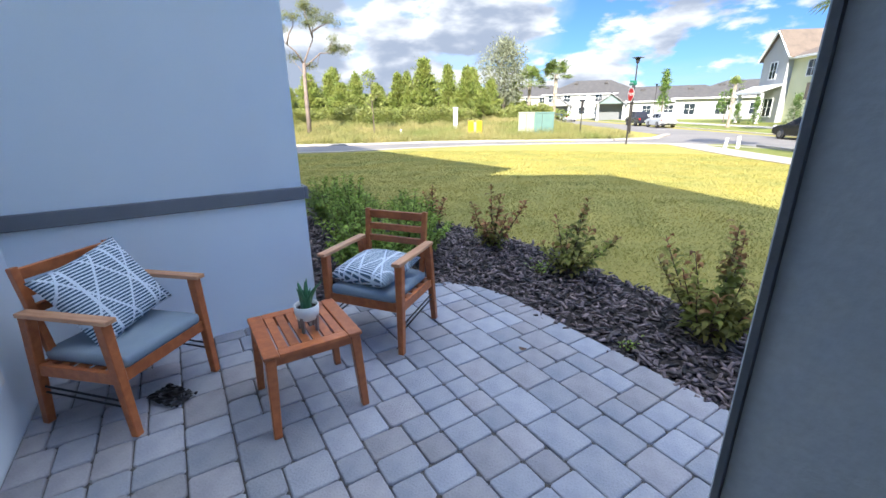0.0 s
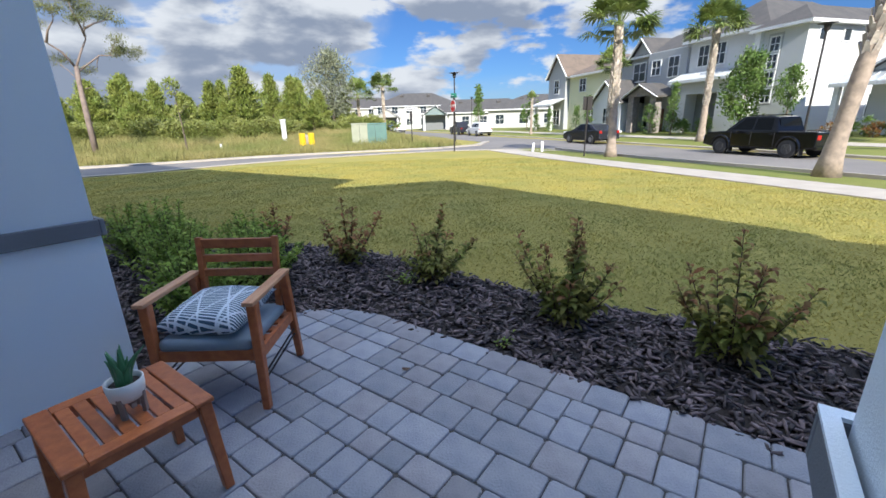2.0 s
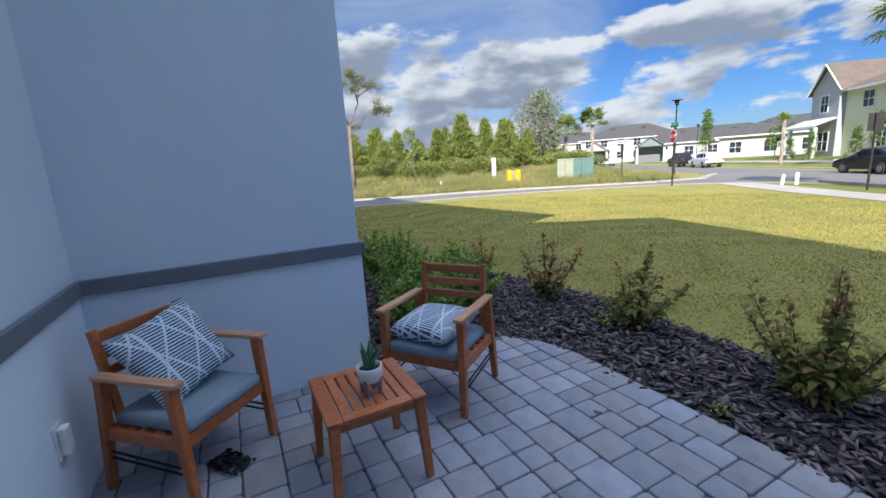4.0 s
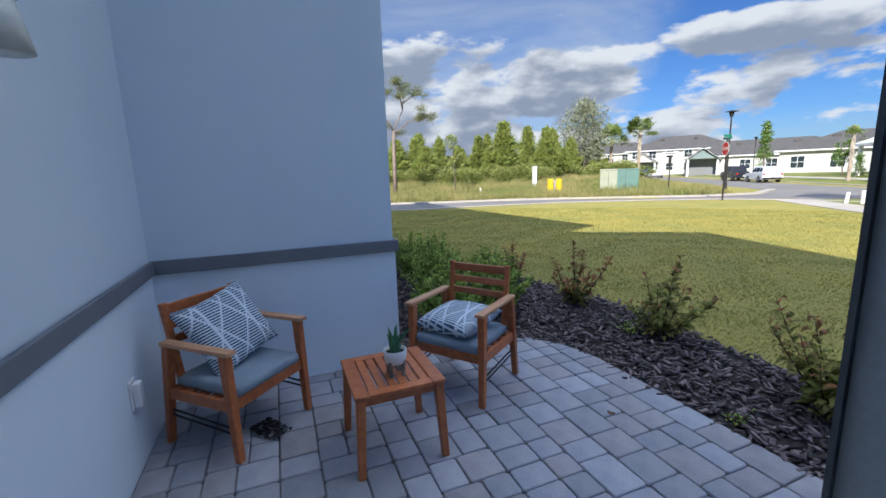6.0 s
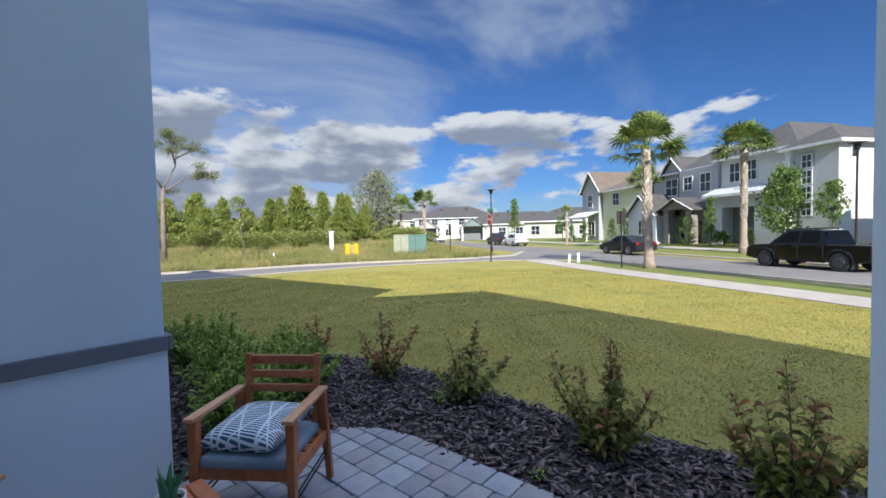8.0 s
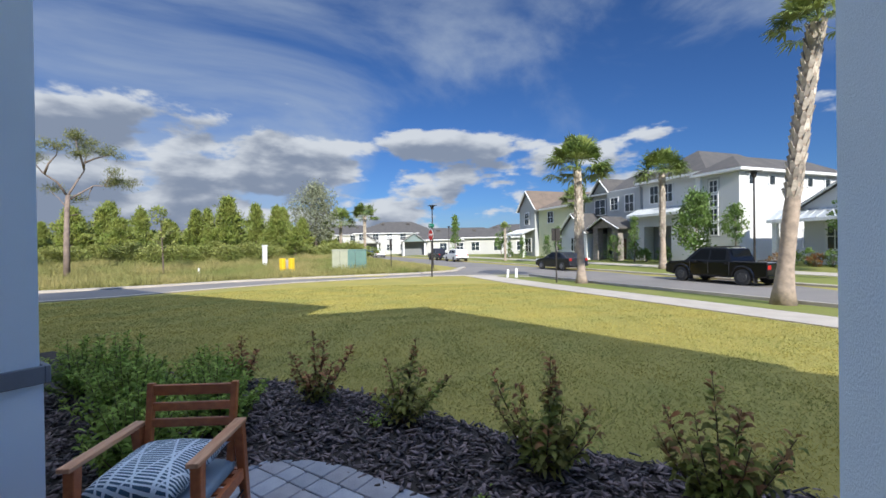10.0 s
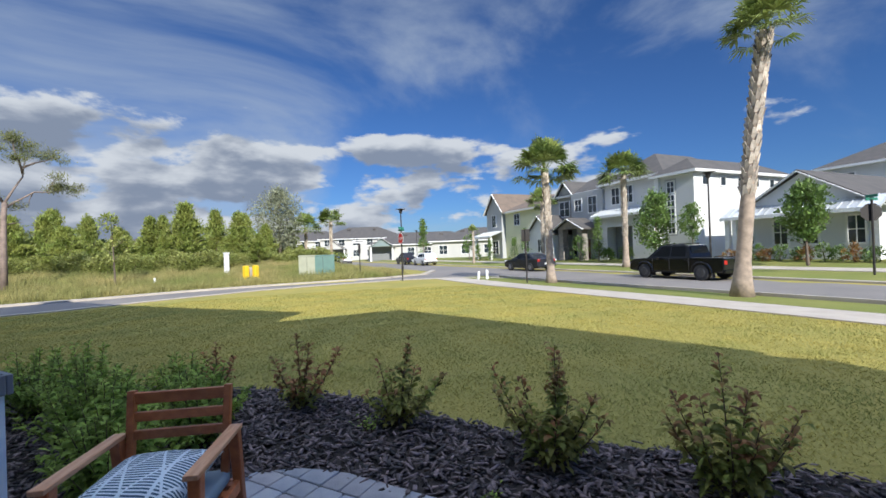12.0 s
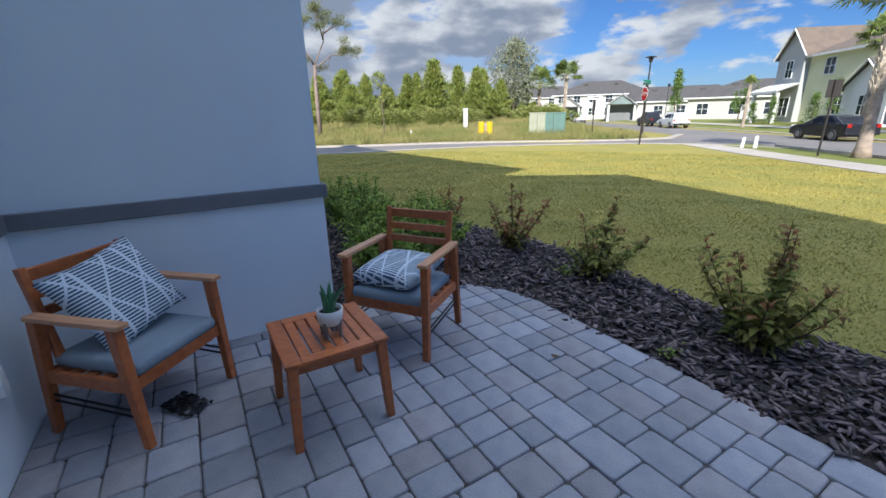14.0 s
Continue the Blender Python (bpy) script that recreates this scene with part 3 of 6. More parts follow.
def potted_plant(m):
    pot = thing("potted_succulent", "green succulent in a white pot on a grey wooden stand", "plant pot", m)
    prof = [(0.0, 0.052), (0.036, 0.052), (0.047, 0.062), (0.051, 0.09), (0.052, 0.118), (0.047, 0.118), (0.044, 0.10)]
    bm = bmesh.new()
    rings = [[bm.verts.new((r * math.cos(a), r * math.sin(a), z)) for a in (2 * math.pi * k / 24 for k in range(24))] for r, z in prof if r]
    for ra, rb in zip(rings, rings[1:]):
        for k in range(24):
            bm.faces.new((ra[k], ra[(k + 1) % 24], rb[(k + 1) % 24], rb[k]))
    bm.faces.new(rings[0][::-1])
    part("bowl", bm, M["ceramic"], pot, "white ceramic bowl", smooth=True)
    part("potting_soil", prism([(0.0445 * math.cos(a), 0.0445 * math.sin(a)) for a in (2 * math.pi * k / 16 for k in range(16))], 0.085, 0.102), M["soil"], pot)
    for k in range(4):
        a = math.pi / 4 + k * math.pi / 2
        part("stand_leg", bar((0.040 * math.cos(a), 0.040 * math.sin(a), 0), (0.043 * math.cos(a), 0.043 * math.sin(a), 0.075), 0.016, 0.012, 0.002), M["pot_base"], pot)
    part("stand_cross", box((-0.042, -0.007, 0.034), (0.042, 0.007, 0.051)), M["pot_base"], pot)
    rng = random.Random(4)
    for k in range(9):
        a, lean = k * 2.4, 0.10 + 0.35 * rng.random() * (k > 2)
        ln = 0.13 - 0.008 * k + 0.02 * rng.random()
        w = 0.013
        pts, rad = [], []
        for i in range(6):
            f = i / 5
            r = 0.010 + lean * ln * f * f * 1.3
            pts.append((r * math.cos(a), r * math.sin(a), 0.10 + ln * f))
            rad.append(max(w * (1 - f ** 2.2), 0.0012))
        part("succulent_leaf", tube(pts, rad, 7), M["succulent"], pot, smooth=True)
    return pot


potted_plant(pose(1.155, 1.362, 0.4625) @ Matrix.Scale(1.24, 4))

# wall socket cover
socket = thing("outlet_cover", "white weatherproof outlet cover on the stucco wall", "outlet")
part("cover_plate", box((0.655, 0.0, 0.345), (0.745, 0.012, 0.51), 0.004), M["trim_white"], socket)
part("cover_lid", box((0.668, 0.012, 0.36), (0.732, 0.05, 0.495), 0.008), M["trim_white"], socket)

# porch light on the back wall
M["lamp_glass"] = material("opal_glass", (0.70, 0.71, 0.68), 0.25, fine=0.03)
sconce = thing("wall_lamp", "black wall lamp with white opal glass shade, unlit", "wall lamp", pose(1.59, 0.0, 1.95))
part("backplate", box((-0.055, -0.012, 0.10), (0.055, 0.016, 0.30), 0.006), M["black_metal"], sconce)
part("arm", tube([(0, 0.016, 0.24), (0, 0.07, 0.27), (0, 0.12, 0.25)], [0.010, 0.010, 0.010], 10), M["black_metal"], sconce)
part("cap", tube([(0, 0.12, 0.155), (0, 0.12, 0.18), (0, 0.12, 0.25)], [0.062, 0.056, 0.018], 20), M["black_metal"], sconce, "black metal shade holder")
part("shade", tube([(0, 0.12, 0.0), (0, 0.12, 0.09), (0, 0.12, 0.156)], [0.082, 0.066, 0.054], 24), M["lamp_glass"], sconce, "white opal glass shade", smooth=True)

# crumpled dark sheet with holes under the corner chair
bm = bmesh.new()
bmesh.ops.create_grid(bm, x_segments=12, y_segments=9, size=0.5)
rs = random.Random(3)
for v in bm.verts:
    v.co = Vector((v.co.x * 0.24, v.co.y * 0.15, 0.012 + 0.014 * rs.random()))
bmesh.ops.delete(bm, geom=[f for f in bm.faces if rs.random() < 0.22], context="FACES")
scrap = tagged(part("plastic_scrap", bm, M["black_metal"]), "crumpled black scrap lying under the chair", "scrap")
scrap.matrix_basis = pose(0.66, 0.66, 0.0, rz=35)

# fallen leaf on the pavers
M["dead_leaf"] = material("dry_leaf", (0.11, 0.06, 0.035), 0.8)
bm = bmesh.new()
ring = [bm.verts.new((0.028 * math.cos(a), 0.018 * math.sin(a), 0.006 + 0.010 * abs(math.cos(a)))) for a in (k * math.pi / 5 for k in range(10))]
mid = bm.verts.new((0, 0, 0.004))
for k in range(10):
    bm.faces.new((ring[k], ring[(k + 1) % 10], mid))
leaf = tagged(part("fallen_leaf", bm, M["dead_leaf"]), "curled brown dry leaf lying on the pavers", "leaf")
leaf.matrix_basis = pose(1.40, 2.70, 0.0, rz=30)


# ---- the front door, swung wide open ----
def front_door():
    door = thing("door", "white half-glazed front door standing wide open", "door", pose(2.25, 0.228, 0.0, rz=1.5))
    w, h, t = 0.90, 2.03, 0.044
    for x0, x1, z0, z1, nm in ((0, 0.14, 0.03, h, "stile"), (w - 0.14, w, 0.03, h, "stile"), (0.14, w - 0.14, 0.03, 0.26, "rail"), (0.14, w - 0.14, h - 0.16, h, "rail")):
        part(nm, box((x0, -t, z0), (x1, 0, z1), 0.002), M["door_paint"], door)
    part("pane", box((0.14, -t * 0.6, 0.26), (w - 0.14, -t * 0.4, h - 0.16)), M["glass"], door, "clear door glass")
    for x in (0.14, w - 0.14):
        part("moulding", bar((x, 0.008, 0.25), (x, 0.008, h - 0.15), 0.035, 0.02, 0.006), M["door_paint"], door)
    for z in (0.26, h - 0.16):
        part("moulding", bar((0.15, 0.008, z), (w - 0.15, 0.008, z), 0.02, 0.035, 0.006), M["door_paint"], door)

    def disc(x, z, r, d, y=0.0):
        return tube([(x, y, z), (x, y + d * 0.6, z), (x, y + d, z)], [r, r, r * 0.75], 24)

    bolt = part("deadbolt", disc(0.065, 1.22, 0.035, 0.02), M["nickel"], door, "satin nickel deadbolt", smooth=False)
    part("thumb_turn", bar((0.065, 0.026, 1.196), (0.075, 0.026, 1.244), 0.009, 0.03, 0.003), M["nickel"], bolt)
    handle = part("door_handle", disc(0.065, 1.05, 0.034, 0.016), M["nickel"], door, "satin nickel lever handle")
    part("spindle", tube([(0.065, 0.01, 1.05), (0.065, 0.06, 1.05)], [0.012, 0.012], 14), M["nickel"], handle)
    part("lever", tube([(0.06, 0.058, 1.05), (0.11, 0.060, 1.048), (0.17, 0.056, 1.04)], [0.011, 0.010, 0.007], 10), M["nickel"], handle)
    return door


front_door()


# ---- planting ----
def leaf_cloud(centres, normals, size, rng, spread=0.35, fold=0.25, aspect=0.5):
    """Folded diamond leaves, four triangles each; centres and directions are arrays."""
    n = len(centres)
    d = normals + rng.normal(0, spread, (n, 3))
    d /= np.linalg.norm(d, axis=1)[:, None] + 1e-9
    up = rng.normal(0, 1, (n, 3))
    side = np.cross(d, up)
    side /= np.linalg.norm(side, axis=1)[:, None] + 1e-9
    nor = np.cross(side, d)
    s = (size * rng.uniform(0.6, 1.25, n))[:, None]
    base, tip = centres, centres + d * s
    mid = centres + d * s * 0.45
    l = mid + side * s * aspect / 2 + nor * s * fold * 0.3
    r = mid - side * s * aspect / 2 + nor * s * fold * 0.3
    verts = np.stack([base, l, tip, r], 1).reshape(-1, 3)
    i = np.arange(n)[:, None] * 4
    faces = np.concatenate([i + [0, 2, 1], i + [0, 3, 2]], 0)
    return verts, faces


M["shrub_leaf"] = material("shrub_leaf", (0.20, 0.235, 0.05), 0.7, (0.28, 0.235, 0.07), 3.5, island=0.5, fine=0.1, trans=0.35, spec=0.2)
M["shrub_tip"] = material("red_shrub_leaf", (0.30, 0.125, 0.06), 0.7, (0.22, 0.17, 0.055), 5, island=0.45, fine=0.1, trans=0.35, spec=0.2)
M["bush_leaf"] = material("bush_leaf", (0.18, 0.27, 0.045), 0.7, (0.27, 0.34, 0.07), 4, island=0.5, fine=0.1, trans=0.35, spec=0.2)
M["stem"] = material("woody_stem", (0.10, 0.06, 0.04), 0.85)


def drooping_leaves(base, dirs, size, rng, droop=0.40, aspect=0.40):
    """Long leaves that arch over: six corners, folded along the rib."""
    n = len(base)
    d = dirs / (np.linalg.norm(dirs, axis=1)[:, None] + 1e-9)
    side = np.cross(d, np.tile([0.0, 0.0, 1.0], (n, 1))) + rng.normal(0, 0.25, (n, 3))
    side /= np.linalg.norm(side, axis=1)[:, None] + 1e-9
    s = (size * rng.uniform(0.65, 1.25, n))[:, None]
    k = (droop * rng.uniform(0.3, 1.5, n))[:, None]
    drop = np.array([[0, 0, -1.0]])
    q1, q2 = base + d * s * 0.38, base + d * s * 0.72 + drop * s * k * 0.35
    tip = base + d * s * 0.95 + drop * s * k
    rib = np.array([[0, 0, 0.07]]) * s
    verts = np.stack([base, q1 + side * s * aspect * 0.46 + rib, q1 - side * s * aspect * 0.46 + rib,
                      q2 + side * s * aspect * 0.40 + rib, q2 - side * s * aspect * 0.40 + rib, tip], 1).reshape(-1, 3)
    i = np.arange(n)[:, None] * 6
    faces = np.concatenate([i + [0, 2, 1], i + [1, 2, 4], i + [1, 4, 3], i + [3, 4, 5]], 0)
    return verts, faces


def shrub(name, label, x, y, stems, seed, leaf=0.125, step=0.025, red=0.72, mat="shrub_leaf", basal=70):
    """Stems are (reach, bearing in degrees, height); leaves stand in turning pairs along each of them."""
    rng = np.random.default_rng(seed)
    ob = thing(name, label, "shrub", pose(x, y, height(x, y) + 0.02), "planted shrubs")
    green, red_ones = [], []
    for reach, bearing, tall in stems:
        a = radians(bearing)
        out = np.array([math.cos(a), math.sin(a), 0.0])
        p0 = out * 0.03
        p2 = out * reach + [0, 0, tall]
        p1 = out * reach * 0.62 + [0, 0, tall * 0.40] + rng.normal(0, 0.02, 3)
        pts = [(1 - f) ** 2 * p0 + 2 * f * (1 - f) * p1 + f * f * p2 for f in np.linspace(0, 1, 6)]
        part("stem", tube([tuple(p) for p in pts], [0.008, 0.007, 0.006, 0.0045, 0.003, 0.0018], 5), M["stem"], ob)
        count = max(3, int(math.hypot(reach, tall) / step))
        turn = rng.uniform(0, 6.3)
        for i in range(count):
            f = 0.18 + 0.82 * (i + rng.uniform(-0.3, 0.3)) / count
            p = (1 - f) ** 2 * p0 + 2 * f * (1 - f) * p1 + f * f * p2
            for o in (0, math.pi):
                if rng.random() < 0.1:
                    continue
                b = turn + i * 1.9 + o + rng.normal(0, 0.3)
                up = 0.35 + 0.5 * f * f + rng.normal(0, 0.2)
                size = leaf * (1.0 - 0.35 * f ** 3) * (0.7 if f < 0.35 else 1)
                row = (p + rng.normal(0, 0.006, 3), np.array([math.cos(b), math.sin(b), up]), size)
                (red_ones if f > red + rng.normal(0, 0.12) else green).append(row)
    for _ in range(basal):
        b, r = rng.uniform(0, 6.3), 0.16 * rng.random() ** 0.6
        p = np.array([r * math.cos(b), r * math.sin(b), rng.uniform(0.02, 0.20)])
        green.append((p, np.array([math.cos(b), math.sin(b), rng.uniform(0.1, 0.9)]), leaf * 0.9))
    for nm, rows, m_ in (("foliage", green, mat), ("new_growth", red_ones, "shrub_tip")):
        if rows:
            v, fc = drooping_leaves(np.array([r[0] for r in rows]), np.array([r[1] for r in rows]), np.array([r[2] for r in rows]), rng)
            crown = tagged(new(nm, soup(nm, v, fc, M[m_])), kind="stuff")
            crown.parent = ob
            if nm == "new_growth":
                crown["label"] = "reddish young leaves"
    return ob


def bushy(tall, wide, n, seed):
    """n stems that fill a rounded bush."""
    rng = random.Random(seed)
    return [(wide * (k / n) ** 0.5 * rng.uniform(0.75, 1.1), 137.5 * k, tall * (1.0 - 0.55 * (k / n)) * rng.uniform(0.75, 1.1)) for k in range(n)]


# bearings: 0 is along the bed away from the wing, 180 back towards it
YOUNG = "young shrub with reddish tips in bark mulch"
shrub("shrub", YOUNG + ", mostly red", -1.94, 3.95, [(0.05, 40, 0.63), (0.10, 200, 0.50), (0.30, 15, 0.46), (0.24, 320, 0.40), (0.12, 120, 0.36), (0.20, 190, 0.30), (0.18, 60, 0.30)], 20, red=0.35)
shrub("shrub", YOUNG + ", loosely stemmed", -0.62, 4.05, [(0.07, 160, 0.76), (0.10, 60, 0.66), (0.34, 190, 0.50), (0.42, 30, 0.60), (0.30, 355, 0.48), (0.22, 300, 0.34), (0.18, 120, 0.36), (0.10, 250, 0.32), (0.26, 210, 0.30)], 21, red=0.45)
shrub("shrub", YOUNG + ", leaning", 0.55, 4.10, [(0.14, 40, 0.80), (0.10, 20, 0.66), (0.24, 170, 0.56), (0.46, 20, 0.46), (0.40, 350, 0.38), (0.26, 140, 0.44), (0.20, 60, 0.50), (0.16, 240, 0.30), (0.14, 300, 0.32), (0.30, 195, 0.26)], 22, red=0.85)
shrub("shrub", YOUNG + ", broad and leafy", 1.99, 3.95, [(0.05, 20, 0.87), (0.12, 60, 0.78), (0.10, 330, 0.72), (0.55, 160, 0.62), (0.42, 190, 0.52), (0.30, 150, 0.56), (0.32, 10, 0.52), (0.40, 350, 0.42), (0.22, 90, 0.58), (0.22, 200, 0.46), (0.20, 300, 0.40), (0.16, 250, 0.38), (0.14, 20, 0.50), (0.30, 40, 0.36)], 23, red=0.80, basal=80)
shrub("shrub", YOUNG + ", with one tall shoot", 3.09, 4.00, [(0.06, 160, 0.88), (0.10, 20, 0.66), (0.32, 175, 0.60), (0.36, 190, 0.48), (0.36, 10, 0.54), (0.30, 350, 0.46), (0.22, 60, 0.56), (0.24, 130, 0.54), (0.22, 220, 0.42), (0.20, 300, 0.42), (0.14, 260, 0.44), (0.40, 30, 0.36), (0.16, 330, 0.52)], 24, red=0.80, basal=100)
shrub("shrub", YOUNG, 4.35, 3.98, bushy(0.80, 0.45, 13, 5), 25, red=0.80, basal=80)
for k, (x, y, tall, wide, stems) in enumerate(((-0.55, 2.35, 0.60, 0.42, 40), (-0.75, 3.05, 0.62, 0.45, 42), (-1.45, 2.65, 0.72, 0.46, 42), (-1.6, 3.40, 0.58, 0.44, 36), (-2.3, 2.9, 0.70, 0.46, 34), (-3.2, 2.8, 0.7, 0.5, 28))):
    shrub("shrub", "dense green leafy shrub beside the stucco wing", x, y, bushy(tall * 1.12, wide * 1.1, stems, 60 + k), 60 + k, 0.10, 0.018, 9.0, "bush_leaf", 80)
SPROUT = "small pale green weed seedling in the mulch"
shrub("seedling", SPROUT, 1.77, 3.34, bushy(0.08, 0.06, 6, 91), 91, 0.045, 0.02, 9.0, "bush_leaf", 4)
shrub("seedling", SPROUT, 0.42, 3.86, bushy(0.14, 0.12, 8, 92), 92, 0.05, 0.02, 9.0, "bush_leaf", 6)

# mulch bed: soil and bark chips
BED = [(-7.0, 1.70), (-0.1, 1.70), (-0.1, 2.3), (0.05, 2.8), (0.33, 3.10), (0.7, 3.20), (4.8, 3.20), (4.8, 1.82), (9.0, 1.82), (9.0, 4.60), (4.5, 4.60), (2.9, 4.52), (1.7, 4.36), (0.9, 4.40), (0.0, 4.52), (-1.0, 4.50), (-1.8, 4.28), (-3.0, 3.85), (-5.0, 3.55), (-7.0, 3.5)]
bm = bmesh.new()
bmesh.ops.triangle_fill(bm, use_beauty=True, edges=[bm.edges.new((a, b)) for a, b in (lambda vs: zip(vs, vs[1:] + vs[:1]))([bm.verts.new((x, y, height(x, y) + 0.006)) for x, y in BED])])
tagged(part("mulch_bed", bm, M["soil"]), "dark soil under the bark mulch", "flower bed", kind="structure")


def inside(poly, x, y):
    hit = np.zeros(np.shape(x), bool)
    for (ax, ay), (bx, by) in zip(poly, poly[1:] + poly[:1]):
        if ay != by:
            cross = ((ay > y) != (by > y)) & (x < (bx - ax) * (y - ay) / (by - ay) + ax)
            hit ^= cross
    return hit


rng = np.random.default_rng(7)
px, py = rng.uniform(-3.6, 5.2, 30000), rng.uniform(1.7, 4.75, 30000)
ok = inside(BED, px + rng.normal(0, 0.03, 30000), py + rng.normal(0, 0.03, 30000))
px, py = px[ok][:11500], py[ok][:11500]
n = len(px)
ln, wd, th = rng.gamma(4, 0.0135, n) + 0.018, rng.uniform(0.012, 0.036, n), rng.uniform(0.004, 0.011, n)
yaw, tilt = rng.uniform(0, math.pi, n), rng.normal(0, 0.34, n)
lift = rng.uniform(0.006, 0.045, n)
corner = np.array([[-1, -1, -1], [1, -0.7, -1], [0.8, 1, -1], [-0.9, 0.8, -1], [-0.9, -0.8, 1], [0.9, -0.6, 1], [0.7, 0.8, 1], [-0.8, 0.7, 1]], float) / 2
loc = corner[None] * np.stack([ln, wd, th], 1)[:, None] * rng.uniform(0.75, 1.2, (n, 8, 1))
cx, sx_ = np.cos(tilt)[:, None], np.sin(tilt)[:, None]
lx, lz = loc[..., 0] * cx - loc[..., 2] * sx_, loc[..., 0] * sx_ + loc[..., 2] * cx
c, s = np.cos(yaw)[:, None], np.sin(yaw)[:, None]
gz = np.array([height(a, b) for a, b in zip(px, py)])
vx, vy = lx * c - loc[..., 1] * s + px[:, None], lx * s + loc[..., 1] * c + py[:, None]
vz = lz + (gz + lift)[:, None]
verts = np.stack([vx, vy, vz], -1).reshape(-1, 3)
quad = np.array([[0, 3, 2, 1], [4, 5, 6, 7], [0, 1, 5, 4], [1, 2, 6, 5], [2, 3, 7, 6], [3, 0, 4, 7]])
faces = (np.arange(n)[:, None, None] * 8 + quad[None]).reshape(-1, 4)
tagged(new("bark_mulch", soup("bark_mulch", verts, faces, M["bark"])), "dark brown shredded bark mulch", "mulch", kind="stuff")

# grass blades on the near lawn
n = 620000
r = 3.0 + 19.0 * rng.random(n) ** 0.85
a = rng.uniform(radians(5), radians(178), n)
gx, gy = 2.5 + r * np.cos(a), 1.0 + r * np.sin(a)
ok = ~inside(BED, gx + rng.normal(0, 0.025, n), gy + rng.normal(0, 0.025, n)) & (gy > 3.3) & (0.618 * gx + 0.786 * gy < 13.25)
ok &= -0.786 * gx + 0.618 * gy < np.interp(0.618 * gx + 0.786 * gy, [q[1] for q in SIDE], [q[0] for q in SIDE]) - 0.4
gx, gy, rr = gx[ok], gy[ok], r[ok]
n = len(gx)
d = np.hypot(gx - 3, gy - 1)
gz = -0.04 - 0.31 * np.clip((d - 4) / 18, 0, 1) - 0.012
tall = rng.uniform(0.012, 0.028, n) * (0.8 + 0.5 * np.sin(gx * 2.1 + 1.3 * np.sin(gy * 1.7)) ** 2)
wid = 0.0032 + 0.0006 * rr
a = rng.uniform(0, 2 * math.pi, n)
ca, sa = np.cos(a) * wid, np.sin(a) * wid
bend = rng.normal(0, 0.024, (n, 2))
verts = np.stack([np.stack([gx - ca, gy - sa, gz], 1), np.stack([gx + ca, gy + sa, gz], 1), np.stack([gx + bend[:, 0], gy + bend[:, 1], gz + tall], 1)], 1).reshape(-1, 3)
tagged(new("lawn_grass", soup("lawn_grass", verts, np.arange(3 * n).reshape(-1, 3), M["blade"])), "short yellow-green lawn grass", "grass", kind="stuff")


# ---- across the street: houses in street axes (x down the street, y away from it) ----
STREET = pose(0, 0, 0, 0, 0, -38.18)
M["siding_white"] = material("white_siding", (0.68, 0.69, 0.70), 0.8, (0.64, 0.655, 0.67), 0.6, fine=0.04)
M["siding_grey"] = material("grey_siding", (0.40, 0.41, 0.41), 0.8, (0.37, 0.38, 0.39), 0.6, fine=0.05)


def window(house, x0, x1, z0, z1, y, side=0, mullions=(1, 1), fr=0.09):
    """A window in a front (side 0, facing -y) or in an end wall (side 1, facing +x; then x is y)."""
    def b(a0, a1, d0, d1, c0, c1, bev=0.0):
        return box((a0, y - d1, c0), (a1, y - d0, c1), bev) if side == 0 else box((y + d0, a0, c0), (y + d1, a1, c1), bev)
    w = part("window", b(x0, x1, 0.0, 0.02, z0, z1), M["win"], house, "dark reflecting window glass")
    for a0, a1, c0, c1 in ((x0 - fr, x0, z0 - fr, z1 + fr), (x1, x1 + fr, z0 - fr, z1 + fr), (x0, x1, z1, z1 + fr), (x0, x1, z0 - fr, z0)):
        part("window_frame", b(a0, a1, -0.01, 0.06, c0, c1), M["trim_white"], w)
    for k in range(1, mullions[0] + 1):
        xm = x0 + (x1 - x0) * k / (mullions[0] + 1)
        part("mullion", b(xm - 0.025, xm + 0.025, 0.0, 0.045, z0, z1), M["trim_white"], w)
    for k in range(1, mullions[1] + 1):
        zm = z0 + (z1 - z0) * k / (mullions[1] + 1)
        part("mullion", b(x0, x1, 0.0, 0.04, zm - 0.025, zm + 0.025), M["trim_white"], w)
    return w


